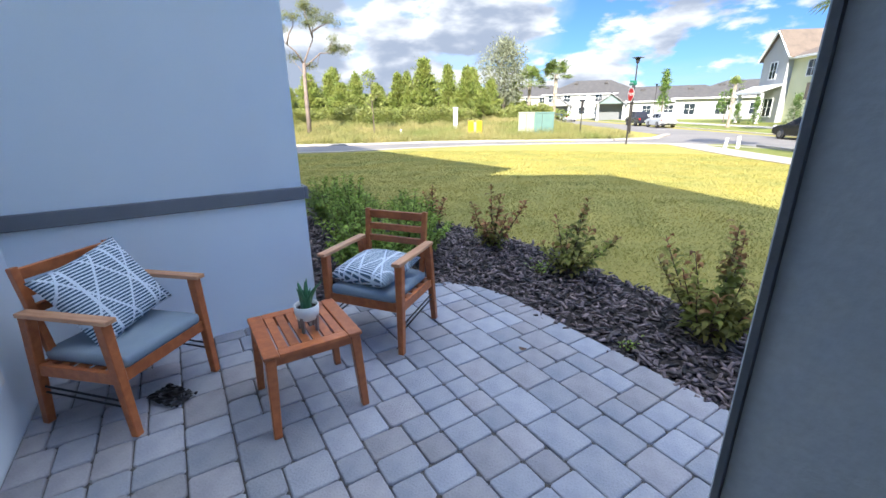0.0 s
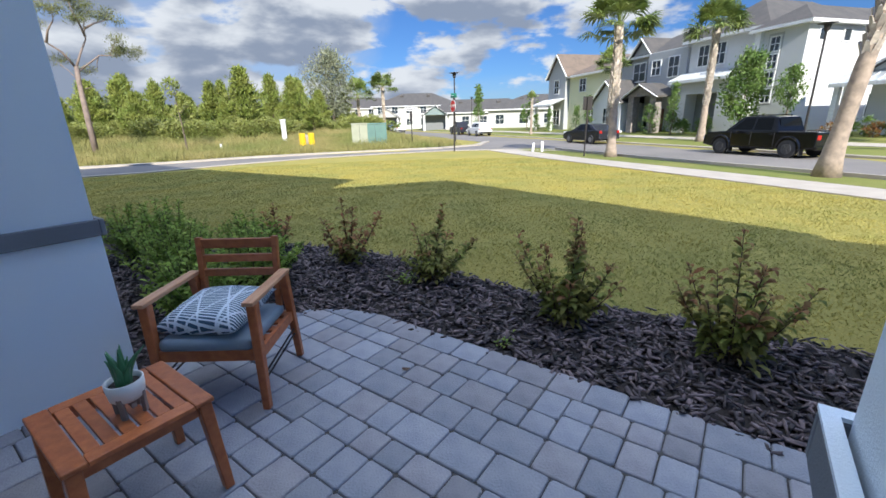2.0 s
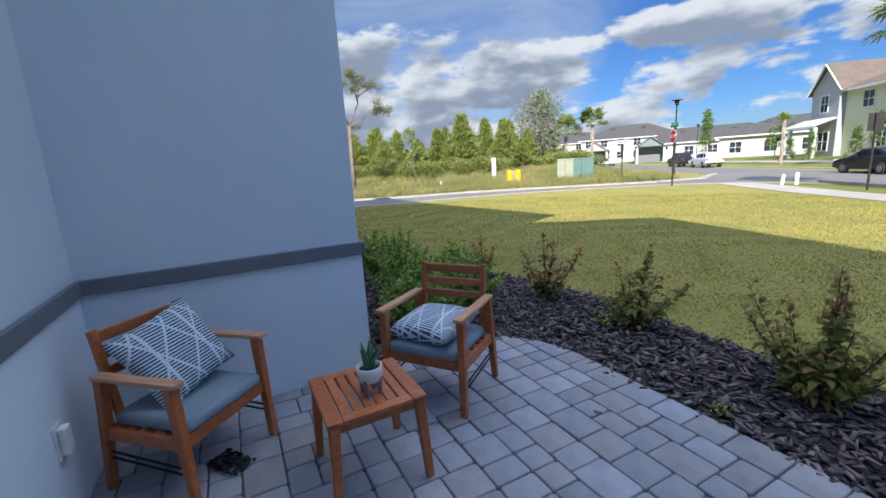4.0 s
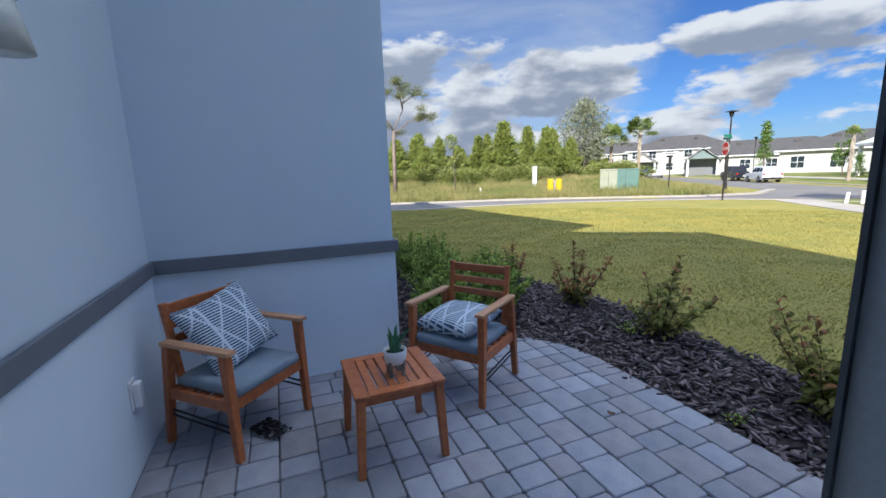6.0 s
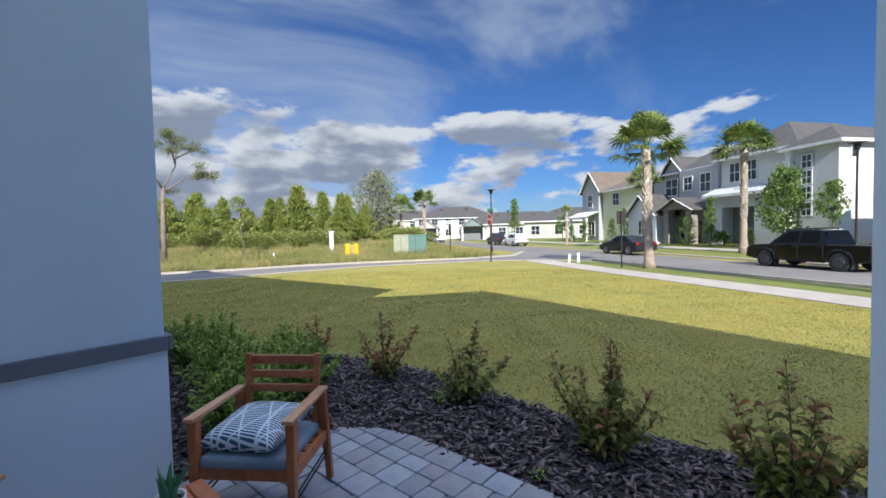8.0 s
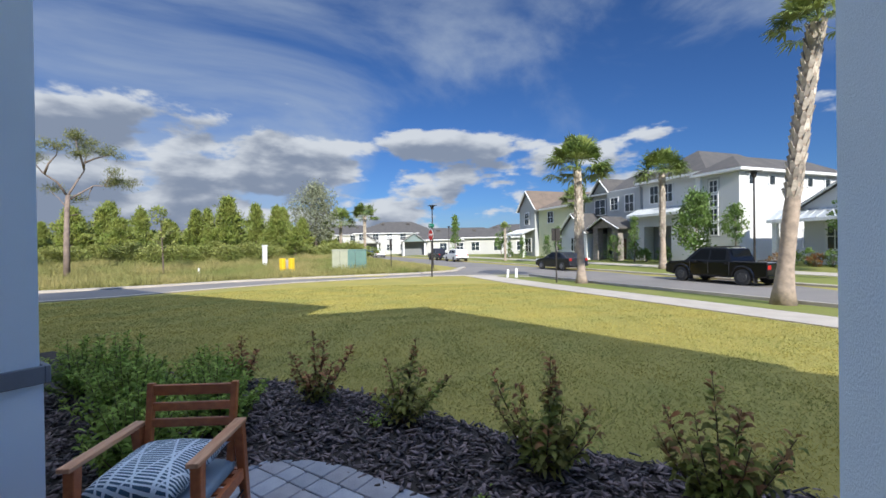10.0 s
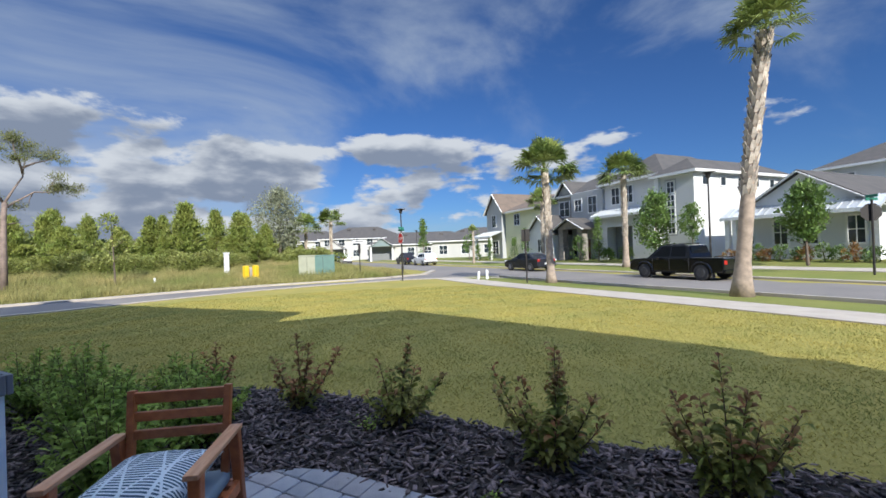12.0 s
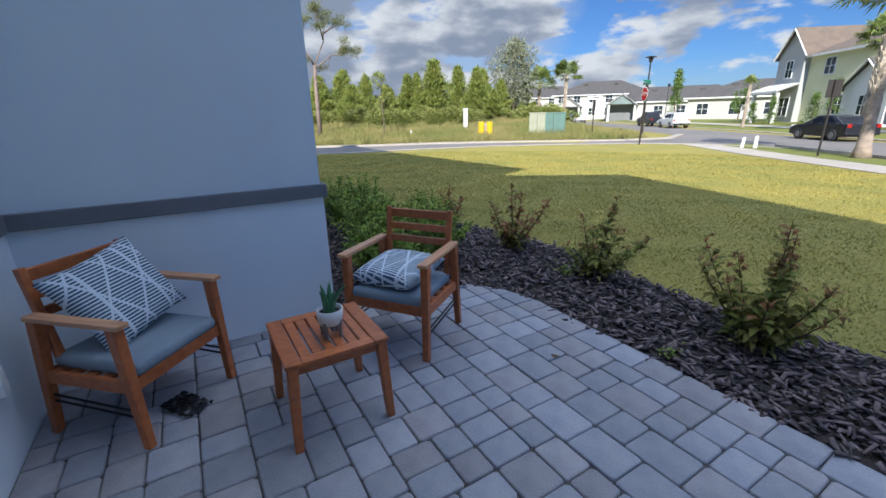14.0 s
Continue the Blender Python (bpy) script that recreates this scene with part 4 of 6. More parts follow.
def hip_roof(house, x0, x1, y0, y1, z, peak, over=0.5, mat="shingle", fascia=True):
    x0, x1, y0, y1 = x0 - over, x1 + over, y0 - over, y1 + over
    bm = bmesh.new()
    w, d = x1 - x0, y1 - y0
    if w > d:
        ra, rb = (x0 + d / 2, (y0 + y1) / 2, peak), (x1 - d / 2, (y0 + y1) / 2, peak)
    else:
        ra, rb = ((x0 + x1) / 2, y0 + w / 2, peak), ((x0 + x1) / 2, y1 - w / 2, peak)
    c = [bm.verts.new(p) for p in ((x0, y0, z), (x1, y0, z), (x1, y1, z), (x0, y1, z))]
    a, b = bm.verts.new(ra), bm.verts.new(rb)
    if w > d:
        fs = ((c[0], c[1], b, a), (c[1], c[2], b), (c[2], c[3], a, b), (c[3], c[0], a))
    else:
        fs = ((c[0], c[1], a), (c[1], c[2], b, a), (c[2], c[3], b), (c[3], c[0], a, b))
    for f in fs + ((c[3], c[2], c[1], c[0]),):
        bm.faces.new(f)
    bmesh.ops.recalc_face_normals(bm, faces=bm.faces)
    roof = part("roof", bm, M[mat], house)
    if fascia:
        part("fascia", box((x0, y0 - 0.02, z - 0.2), (x1, y0 + 0.03, z - 0.003)), M["trim_white"], roof)
        part("fascia", box((x1 - 0.03, y0 + 0.03, z - 0.2), (x1 + 0.02, y1, z - 0.003)), M["trim_white"], roof)
        part("fascia", box((x0 - 0.02, y0 + 0.03, z - 0.2), (x0 + 0.03, y1, z - 0.003)), M["trim_white"], roof)
        part("soffit", box((x0, y0 + 0.03, z - 0.19), (x1, y1, z - 0.17)), M["trim_white"], roof)
    return roof


def gable_front(house, x0, x1, y0, y1, z, peak, wall_mat, roof_mat, over=0.35):
    """A gable that faces the street, with its triangle of wall and rake boards."""
    xm = (x0 + x1) / 2
    bm = bmesh.new()
    a = [bm.verts.new(p) for p in ((x0, y0, z), (x1, y0, z), (xm, y0, peak - 0.1), (x0, y0 + 0.2, z), (x1, y0 + 0.2, z), (xm, y0 + 0.2, peak - 0.1))]
    for f in ((a[0], a[1], a[2]), (a[5], a[4], a[3]), (a[0], a[3], a[4], a[1]), (a[1], a[4], a[5], a[2]), (a[2], a[5], a[3], a[0])):
        bm.faces.new(f)
    part("gable_wall", bm, M[wall_mat], house)
    k = (peak - z) / (xm - x0)
    roof = None
    for sgn, xe in ((-1, x0), (1, x1)):
        xo = xe + sgn * over
        zo = z - k * over
        bm = bmesh.new()
        p = [(xm, y0 - over, peak), (xo, y0 - over, zo), (xo, y1, zo), (xm, y1, peak)]
        lo = [bm.verts.new(q) for q in p]
        hi = [bm.verts.new((q[0], q[1], q[2] + 0.14)) for q in p]
        bm.faces.new(lo), bm.faces.new(hi[::-1])
        for i in range(4):
            bm.faces.new((lo[i], lo[(i + 1) % 4], hi[(i + 1) % 4], hi[i]))
        bmesh.ops.recalc_face_normals(bm, faces=bm.faces)
        roof = part("roof", bm, M[roof_mat], house)
        part("rake_board", bar((xm, y0 - over - 0.03, peak + 0.02), (xo, y0 - over - 0.03, zo + 0.02), 0.05, 0.2, 0, (0, 1, 0)), M["trim_white"], roof)
    return roof


def porch_roof(house, x0, x1, y0, y1, z0, z1, mat="metal_roof", seams=True):
    bm = bmesh.new()
    pts = [(x0, y0, z0), (x1, y0, z0), (x1, y1, z1), (x0, y1, z1)]
    lo = [bm.verts.new(p) for p in pts]
    hi = [bm.verts.new((p[0], p[1], p[2] + 0.1)) for p in pts]
    bm.faces.new(lo[::-1]), bm.faces.new(hi)
    for i in range(4):
        bm.faces.new((lo[i], lo[(i + 1) % 4], hi[(i + 1) % 4], hi[i]))
    bmesh.ops.recalc_face_normals(bm, faces=bm.faces)
    roof = part("porch_roof", bm, M[mat], house, "pale standing-seam metal porch roof" if seams else "")
    if seams:
        k = max(2, int((x1 - x0) / 0.45))
        for i in range(k + 1):
            x = x0 + 0.02 + (x1 - x0 - 0.04) * i / k
            part("seam", bar((x, y0, z0 + 0.12), (x, y1, z1 + 0.12), 0.04, 0.06), M["metal_roof"], roof)
    part("fascia", box((x0, y0 - 0.04, z0 - 0.12), (x1, y0 - 0.003, z0 + 0.1)), M["trim_white"], roof)
    return roof


def walls(house, lo, hi, mat, name="wall", label=""):
    return part(name, box(lo, hi), M[mat], house, label)


def house_of(name, label):
    return thing(name, label, "house", STREET)


# white two-storey house with a tall strip of windows
h = house_of("house", "white two-storey stucco house with grey hip roof and porch")
walls(h, (-22.6, 33.0, -0.2), (-19.5, 45.0, 7.0), "white_wall")
walls(h, (-29.0, 33.6, -0.2), (-22.6, 45.0, 7.35), "white_wall")
walls(h, (-29.0, 32.4, -0.2), (-27.7, 33.6, 4.2), "white_wall", "porch_pier")
walls(h, (-24.8, 32.4, -0.2), (-22.6, 33.6, 4.2), "white_wall", "porch_pier")
walls(h, (-27.7, 32.4, 3.2), (-24.8, 33.6, 4.2), "white_wall", "porch_lintel")
# dark panel painted as the shade inside the porch
walls(h, (-27.7, 33.52, -0.2), (-24.8, 33.598, 3.2), "porch_dark", "porch_wall", "grey panel inside the porch, its shade in the colour")
walls(h, (-22.75, 32.7, -0.2), (-22.35, 33.05, 7.0), "trim_white", "corner_board")
hip_roof(h, -29.0, -22.6, 33.6, 45.0, 7.45, 10.0)
hip_roof(h, -22.6, -19.5, 33.0, 45.0, 7.1, 8.4)
porch_roof(h, -29.3, -22.3, 31.9, 33.6, 4.2, 4.9)
walls(h, (-21.95, 32.99, 2.1), (-20.95, 32.998, 6.7), "siding_grey", "window_panel", "grey panel round the strip of windows")
for z in (2.3, 3.4, 4.5, 5.6):
    window(h, -21.75, -21.15, z, z + 0.85, 33.0, mullions=(1, 1))
window(h, -28.1, -27.2, 5.4, 6.9, 33.6)
window(h, -26.6, -25.7, 5.4, 6.9, 33.6)
for y in (34.0, 36.2, 38.4, 40.6, 42.8):
    window(h, y, y + 0.6, 6.0, 6.65, -19.5, 1, (0, 0))
window(h, 40.0, 41.0, 1.2, 2.7, -19.5, 1)

# grey attached house
h = house_of("house", "grey two-storey house with stone-faced gabled porch")
walls(h, (-38.2, 34.2, -0.2), (-29.1, 45.0, 7.1), "siding_grey")
walls(h, (-33.6, 33.4, -0.2), (-29.1, 34.2, 7.1), "siding_grey")
walls(h, (-38.2, 31.0, -0.2), (-33.9, 34.2, 3.1), "siding_white", "garage_wall")
gable_front(h, -38.2, -33.9, 31.0, 34.2, 3.1, 5.0, "siding_white", "shingle")
hip_roof(h, -38.2, -29.1, 34.2, 45.0, 7.2, 9.6)
gable_front(h, -36.6, -33.4, 33.9, 38.0, 7.0, 8.7, "siding_grey", "shingle")
walls(h, (-33.4, 31.4, -0.2), (-32.7, 32.1, 3.3), "stone", "porch_pier", "stone-faced porch pier")
walls(h, (-30.6, 31.4, -0.2), (-29.9, 32.1, 3.3), "stone", "porch_pier", "stone-faced porch pier")
gable_front(h, -33.6, -29.6, 31.3, 33.6, 3.3, 4.3, "stone", "shingle")
walls(h, (-31.9, 33.32, -0.1), (-30.9, 33.398, 2.2), "door_red", "front_door", "dark red front door")
window(h, -36.0, -34.4, 4.9, 6.5, 33.9, mullions=(1, 1))
window(h, -33.0, -32.0, 5.2, 6.4, 33.4)
window(h, -31.0, -29.9, 4.9, 6.5, 33.4)
window(h, -36.4, -35.6, 1.0, 2.4, 31.0)
window(h, -33.4, -32.3, 0.6, 2.5, 33.4, mullions=(1, 1))

# pale green house with a brown roof
h = house_of("house", "pale green two-storey house with brown shingle roof")
walls(h, (-51.0, 33.0, -0.2), (-47.0, 45.0, 6.8), "siding_grey")
walls(h, (-47.0, 33.6, -0.2), (-39.2, 45.0, 6.4), "green_wall")
gable_front(h, -51.0, -46.6, 33.0, 45.0, 6.8, 9.2, "siding_grey", "shingle_brown")
hip_roof(h, -47.0, -39.2, 33.6, 45.0, 6.5, 8.6, mat="shingle_brown")
porch_roof(h, -51.6, -46.8, 31.0, 33.0, 3.2, 3.9)
for x in (-51.2, -47.3):
    walls(h, (x, 31.1, -0.2), (x + 0.3, 31.4, 3.1), "trim_white", "porch_post")
window(h, -49.5, -48.5, 4.6, 6.2, 33.0)
window(h, -50.2, -48.0, 0.8, 2.6, 33.0, mullions=(2, 1))
window(h, 36.0, 37.2, 4.4, 5.8, -39.2, 1)
window(h, -44.8, -43.6, 4.6, 6.0, 33.6)
window(h, -42.8, -41.6, 1.0, 2.6, 33.6)

# white single-storey house with a metal porch roof
h = house_of("house", "white single-storey sided house with pale metal eaves")
walls(h, (-16.0, 34.0, -0.2), (-9.6, 46.0, 3.4), "siding_white")
walls(h, (-9.6, 35.5, -0.2), (-4.0, 46.0, 3.4), "white_wall")
for k in range(15):
    part("siding_board", box((-15.6, 33.975, 0.1 + 0.2 * k), (-9.9, 33.998, 0.285 + 0.2 * k)), M["siding_white"], h)
gable_front(h, -16.8, -9.4, 33.8, 46.0, 3.4, 5.75, "siding_white", "shingle")
porch_roof(h, -17.4, -9.0, 32.6, 33.9, 3.05, 3.75)
for x in (-17.2, -16.7):
    walls(h, (x, 32.8, -0.2), (x + 0.28, 33.08, 2.95), "trim_white", "porch_post")
for x in (-14.7, -13.1, -10.9):
    window(h, x, x + 0.75, 1.2, 2.75, 33.975, mullions=(1, 1), fr=0.12)
walls(h, (-9.9, 33.9, -0.2), (-9.55, 34.05, 3.4), "trim_white", "corner_board")
hip_roof(h, -9.6, -4.0, 35.5, 46.0, 3.5, 5.6)
h = house_of("house", "white two-storey house with dark hip roof behind")
walls(h, (-18.6, 49.0, -0.2), (-6.0, 60.0, 7.6), "white_wall")
hip_roof(h, -18.6, -6.0, 49.0, 60.0, 7.7, 10.8)
window(h, -17.2, -16.3, 6.2, 7.0, 49.0)
window(h, -13.6, -12.0, 4.8, 7.0, 49.0)


def at_bearing(az, dist):
    """A point dist metres from the doorway, az degrees right of straight out."""
    return 2.8 + dist * math.sin(radians(az)), 1.0 + dist * math.cos(radians(az))


def far_house(az, dist, width, depth, eave, peak, label, turn, storeys=1, wall_mat="off_white", porches=()):
    x, y = at_bearing(az, dist)
    h = thing("house", label, "house", pose(x, y, 0.0, rz=turn))
    walls(h, (-width / 2, 0, -0.6), (width / 2, depth, eave), wall_mat)
    hip_roof(h, -width / 2, width / 2, 0, depth, eave, peak, 0.6)
    k = int(width / 3.6)
    for s in range(storeys):
        for i in range(k):
            xc = -width / 2 + (i + 0.5) * width / k
            if not any(p0 - 0.8 < xc < p1 + 0.8 and not s for p0, p1, _ in porches):
                window(h, xc - 0.75, xc + 0.75, 0.9 + 2.9 * s, 2.5 + 2.9 * s, 0.0, mullions=(1, 1))
    for p0, p1, mat in porches:
        walls(h, (p0, -2.4, -0.6), (p0 + 0.35, -2.05, 2.9), "trim_white", "porch_post")
        walls(h, (p1 - 0.35, -2.4, -0.6), (p1, -2.05, 2.9), "trim_white", "porch_post")
        # flat dark panel on the wall, standing in for porch shade
        walls(h, (p0, -0.06, -0.3), (p1, -0.003, 2.8), "porch_dark", "porch_wall", "dark panel behind the porch, its shade in the colour")
        gable_front(h, p0, p1, -2.5, 5.0, 2.9, 2.9 + 0.36 * (p1 - p0), mat, "shingle")
    for xv in (-0.2, 0.12):
        part("roof_vent", box((width * xv, depth * 0.32, peak - 1.0), (width * xv + 0.9, depth * 0.32 + 0.7, peak - 0.55), 0.05), M["shingle"], h, "dark roof vent")
    return h


M["off_white"] = material("off_white_paint", (0.48, 0.475, 0.455), 0.85, (0.44, 0.435, 0.42), 0.6, fine=0.05)
M["teal_siding"] = material("teal_grey_siding", (0.20, 0.25, 0.25), 0.8, (0.17, 0.22, 0.22), 0.6, fine=0.05)
far_house(-30.0, 92, 26, 14, 3.3, 6.2, "long white single-storey house with teal gabled porch", 33, porches=((-12.5, -7.5, "teal_siding"),))
far_house(-23.2, 78, 17, 12, 3.4, 6.0, "white single-storey house with grey hip roof", 20, porches=((4.5, 8.0, "off_white"),))
far_house(-38.8, 112, 22, 14, 5.6, 9.0, "white two-storey house with gabled porch far off", 36, 2, porches=((-10.0, -4.5, "off_white"), (3.0, 8.0, "off_white")))
far_house(-45.5, 125, 22, 14, 5.6, 8.8, "white two-storey house far off behind trees", 42, 2, porches=((4.0, 9.0, "off_white"),))
far_house(-63.0, 150, 18, 14, 5.6, 9.5, "white house far off beyond the pines", 60, 2)


# ---- vehicles ----
M["black_paint"] = material("black_car_paint", (0.004, 0.004, 0.005), 0.14, spec=0.5, fine=0.02)
M["dark_paint"] = material("dark_grey_car_paint", (0.03, 0.032, 0.042), 0.2, metal=0.3, fine=0.02)
M["white_paint"] = material("white_car_paint", (0.78, 0.78, 0.78), 0.2, fine=0.02)
M["blue_paint"] = material("blue_car_paint", (0.03, 0.09, 0.28), 0.2, fine=0.02)
M["tyre"] = material("tyre_rubber", (0.035, 0.035, 0.036), 0.85)
M["rim"] = material("wheel_rim", (0.35, 0.35, 0.36), 0.3, metal=0.9)
M["rim_black"] = material("black_wheel_rim", (0.10, 0.10, 0.105), 0.35, metal=0.5)
M["car_glass"] = material("tinted_car_glass", (0.006, 0.007, 0.008), 0.06, spec=0.15, fine=0.0)
M["tail"] = material("tail_lamp", (0.35, 0.015, 0.012), 0.2)
M["head"] = material("head_lamp", (0.7, 0.7, 0.72), 0.1)
M["plate"] = material("number_plate", (0.6, 0.6, 0.6), 0.5)


def hull(profile, w0, w1, z_mid, bevel=0.05):
    """A side outline (x, z) drawn out to a body: w0 half-wide below z_mid, narrowing to w1 at the top."""
    bm = bmesh.new()
    top = max(z for _, z in profile)
    def half(z):
        return w0 if z <= z_mid else w0 + (w1 - w0) * (z - z_mid) / max(top - z_mid, 1e-3)
    l = [bm.verts.new((x, half(z), z)) for x, z in profile]
    r = [bm.verts.new((x, -half(z), z)) for x, z in profile]
    bm.faces.new(l), bm.faces.new(r[::-1])
    n = len(profile)
    for i in range(n):
        bm.faces.new((l[i], r[i], r[(i + 1) % n], l[(i + 1) % n]))
    bmesh.ops.recalc_face_normals(bm, faces=bm.faces)
    if bevel:
        bmesh.ops.bevel(bm, geom=bm.edges[:], offset=bevel, segments=2, affect="EDGES", profile=0.6)
    return bm


def wheel(car, x, y, r, w, rim_mat):
    s = 1 if y > 0 else -1
    t = part("wheel", tube([(x, y - s * w / 2, r), (x, y - s * w * 0.42, r), (x, y + s * w * 0.42, r), (x, y + s * w / 2, r)], [r * 0.9, r, r, r * 0.9], 24), M["tyre"], car, "black rubber tyre", smooth=False)
    part("rim", tube([(x, y + s * w * 0.40, r), (x, y + s * w * 0.53, r)], [r * 0.64, r * 0.58], 20), M[rim_mat], t)
    for k in range(6):
        a = k * math.pi / 3
        part("spoke", bar((x, y + s * w * 0.55, r), (x + 0.55 * r * math.cos(a), y + s * w * 0.55, r + 0.55 * r * math.sin(a)), 0.04, 0.05), M[rim_mat], t)


def vehicle(label, category, body, cabin, glass_side, s, n, paint, half, wheels, r, rim, flip=False, extra=None, wb=0.0):
    p = st(s, n)
    z = height(p.x, p.y)
    car = thing("car" if category == "car" else "pickup_truck", label, category, pose(p.x, p.y, z, rz=141.8 + (180 if flip else 0)))
    part("body", hull(body, half, half * 0.96, 0.75, 0.05), M[paint], car, smooth=False)
    part("cabin", hull(cabin, half * 0.93, half * 0.72, min(z for _, z in cabin), 0.04), M[paint], car)
    for side in (-1, 1):
        for quad in glass_side:
            bm = bmesh.new()
            top = max(z for _, z in cabin)
            bot = min(z for _, z in cabin)
            vs = []
            for x, zz in quad:
                f = (zz - bot) / (top - bot)
                yy = half * (0.93 + (0.72 - 0.93) * f) + 0.006
                vs.append((x, yy * side, zz))
            a = [bm.verts.new(v) for v in vs]
            b = [bm.verts.new((v[0], v[1] - 0.03 * side, v[2])) for v in vs]
            bm.faces.new(a), bm.faces.new(b[::-1])
            for i in range(len(a)):
                bm.faces.new((a[i], a[(i + 1) % len(a)], b[(i + 1) % len(a)], b[i]))
            bmesh.ops.recalc_face_normals(bm, faces=bm.faces)
            part("side_window", bm, M["car_glass"], car, "dark tinted side window")
    for x in wheels:
        for y in (-half + 0.07, half - 0.07):
            wheel(car, x, y, r, 0.24, rim)
    L0, L1 = min(x for x, _ in body), max(x for x, _ in body)
    zt = 0.80
    for y in (-half + 0.16, half - 0.16):
        part("tail_lamp", box((L0 - 0.012, y - 0.11, zt - 0.02), (L0 + 0.12, y + 0.11, zt + 0.18), 0.02), M["tail"], car, "red tail lamp")
        part("head_lamp", box((L1 - 0.14, y - 0.13, zt - 0.10), (L1 + 0.012, y + 0.13, zt + 0.06), 0.02), M["head"], car, "clear head lamp")
        part("door_mirror", box((cabin[-1][0] - 0.9, math.copysign(half, y) - 0.02, 1.0), (cabin[-1][0] - 0.75, math.copysign(half + 0.16, y), 1.14), 0.03), M[paint], car)
    part("number_plate", box((L0 - 0.02, -0.15, 0.55), (L0 - 0.003, 0.15, 0.70)), M["plate"], car)
    part("bumper", box((L0 - 0.05, -half + 0.05, 0.38), (L0 + 0.08, half - 0.05, 0.54), 0.02), M["dark_paint" if paint != "black_paint" else "black_paint"], car)
    return car


PICK_BODY = [(-2.7, 0.45), (-2.7, 1.08), (-1.05, 1.10), (-1.0, 1.12), (1.0, 1.14), (2.35, 1.05), (2.62, 0.92), (2.66, 0.45), (2.2, 0.36), (-2.2, 0.36)]
PICK_CAB = [(-1.05, 1.08), (-0.85, 1.72), (-0.55, 1.79), (0.55, 1.79), (0.80, 1.74), (1.50, 1.10)]
PICK_GLASS = [[(0.15, 1.18), (0.15, 1.68), (0.62, 1.68), (1.18, 1.18)], [(-0.75, 1.18), (-0.70, 1.68), (0.05, 1.68), (0.05, 1.18)]]
truck = vehicle("black crew-cab pickup truck parked at the far kerb", "pickup truck", PICK_BODY, PICK_CAB, PICK_GLASS, 13.4, 23.05, "black_paint", 0.92, (-1.62, 1.62), 0.38, "rim_black")
for x in (-1.62, 1.62):
    for y in (-1, 1):
        part("wheel_arch", tube([(x + 0.50 * math.cos(a), y * 0.93, 0.40 + 0.50 * math.sin(a)) for a in (math.pi * k / 8 for k in range(9))], [0.05] * 9, 8), M["black_paint"], truck, "flared black wheel arch")
for y in (-0.55, 0.55):
    part("roof_rail", bar((-0.55, y, 1.82), (0.5, y, 1.82), 0.03, 0.04), M["black_metal"], truck)
for y in (-1, 1):
    for x in (0.10, -0.98, 1.12):
        part("door_seam", box((x - 0.008, y * 0.921 - 0.006, 0.48), (x + 0.008, y * 0.921 + 0.006, 1.08)), M["rim_black"], truck, "thin door seam")
    for x in (0.22, -0.84):
        part("door_handle", box((x - 0.09, y * 0.93 - 0.02, 0.97), (x + 0.09, y * 0.93 + 0.02, 1.01), 0.008), M["black_metal"], truck)
    for x in (-2.12, 1.14):
        part("mud_flap", box((x - 0.015, y * 0.80 - 0.13, 0.14), (x + 0.015, y * 0.80 + 0.13, 0.48)), M["tyre"], truck)
    part("side_step", bar((-1.05, y * 0.90, 0.36), (1.05, y * 0.90, 0.36), 0.10, 0.06, 0.01), M["black_metal"], truck)
    part("bed_rail", box((-2.66, y * 0.86 - 0.05, 1.075), (-1.12, y * 0.86 + 0.05, 1.125), 0.012), M["tyre"], truck)
part("rear_window", bar((-0.985, 0, 1.20), (-0.905, 0, 1.66), 1.25, 0.02, 0, (1, 0, 0)), M["car_glass"], truck, "dark rear window")
part("tailgate_handle", box((-2.722, -0.14, 0.90), (-2.70, 0.14, 0.98), 0.006), M["black_metal"], truck)
SED_BODY = [(-2.35, 0.42), (-2.33, 0.98), (-1.6, 1.03), (1.0, 0.98), (2.05, 0.84), (2.35, 0.68), (2.35, 0.35), (1.9, 0.26), (-1.9, 0.26)]
SED_CAB = [(-1.95, 1.0), (-1.1, 1.38), (-0.5, 1.46), (0.25, 1.44), (1.25, 0.96)]
SED_GLASS = [[(-0.2, 1.04), (-0.2, 1.37), (0.2, 1.36), (0.85, 1.03)], [(-1.35, 1.06), (-0.85, 1.36), (-0.28, 1.38), (-0.28, 1.04)]]
vehicle("dark grey sedan parked at the far kerb", "car", SED_BODY, SED_CAB, SED_GLASS, 27.2, 23.05, "dark_paint", 0.90, (-1.42, 1.42), 0.33, "rim")
SUV_BODY = [(-2.25, 0.45), (-2.25, 1.02), (1.0, 1.04), (2.0, 0.94), (2.28, 0.75), (2.28, 0.40), (1.9, 0.30), (-1.9, 0.30)]
SUV_CAB = [(-2.2, 1.0), (-1.9, 1.58), (-1.3, 1.68), (0.2, 1.66), (1.2, 1.0)]
SUV_GLASS = [[(-0.25, 1.10), (-0.25, 1.54), (0.15, 1.54), (0.80, 1.08)], [(-1.2, 1.10), (-1.15, 1.55), (-0.33, 1.55), (-0.33, 1.10)], [(-1.85, 1.15), (-1.7, 1.5), (-1.28, 1.54), (-1.3, 1.12)]]
vehicle("white sport utility car parked by the kerb", "car", SUV_BODY, SUV_CAB, SUV_GLASS, 51.0, 23.05, "white_paint", 0.92, (-1.38, 1.38), 0.35, "rim")
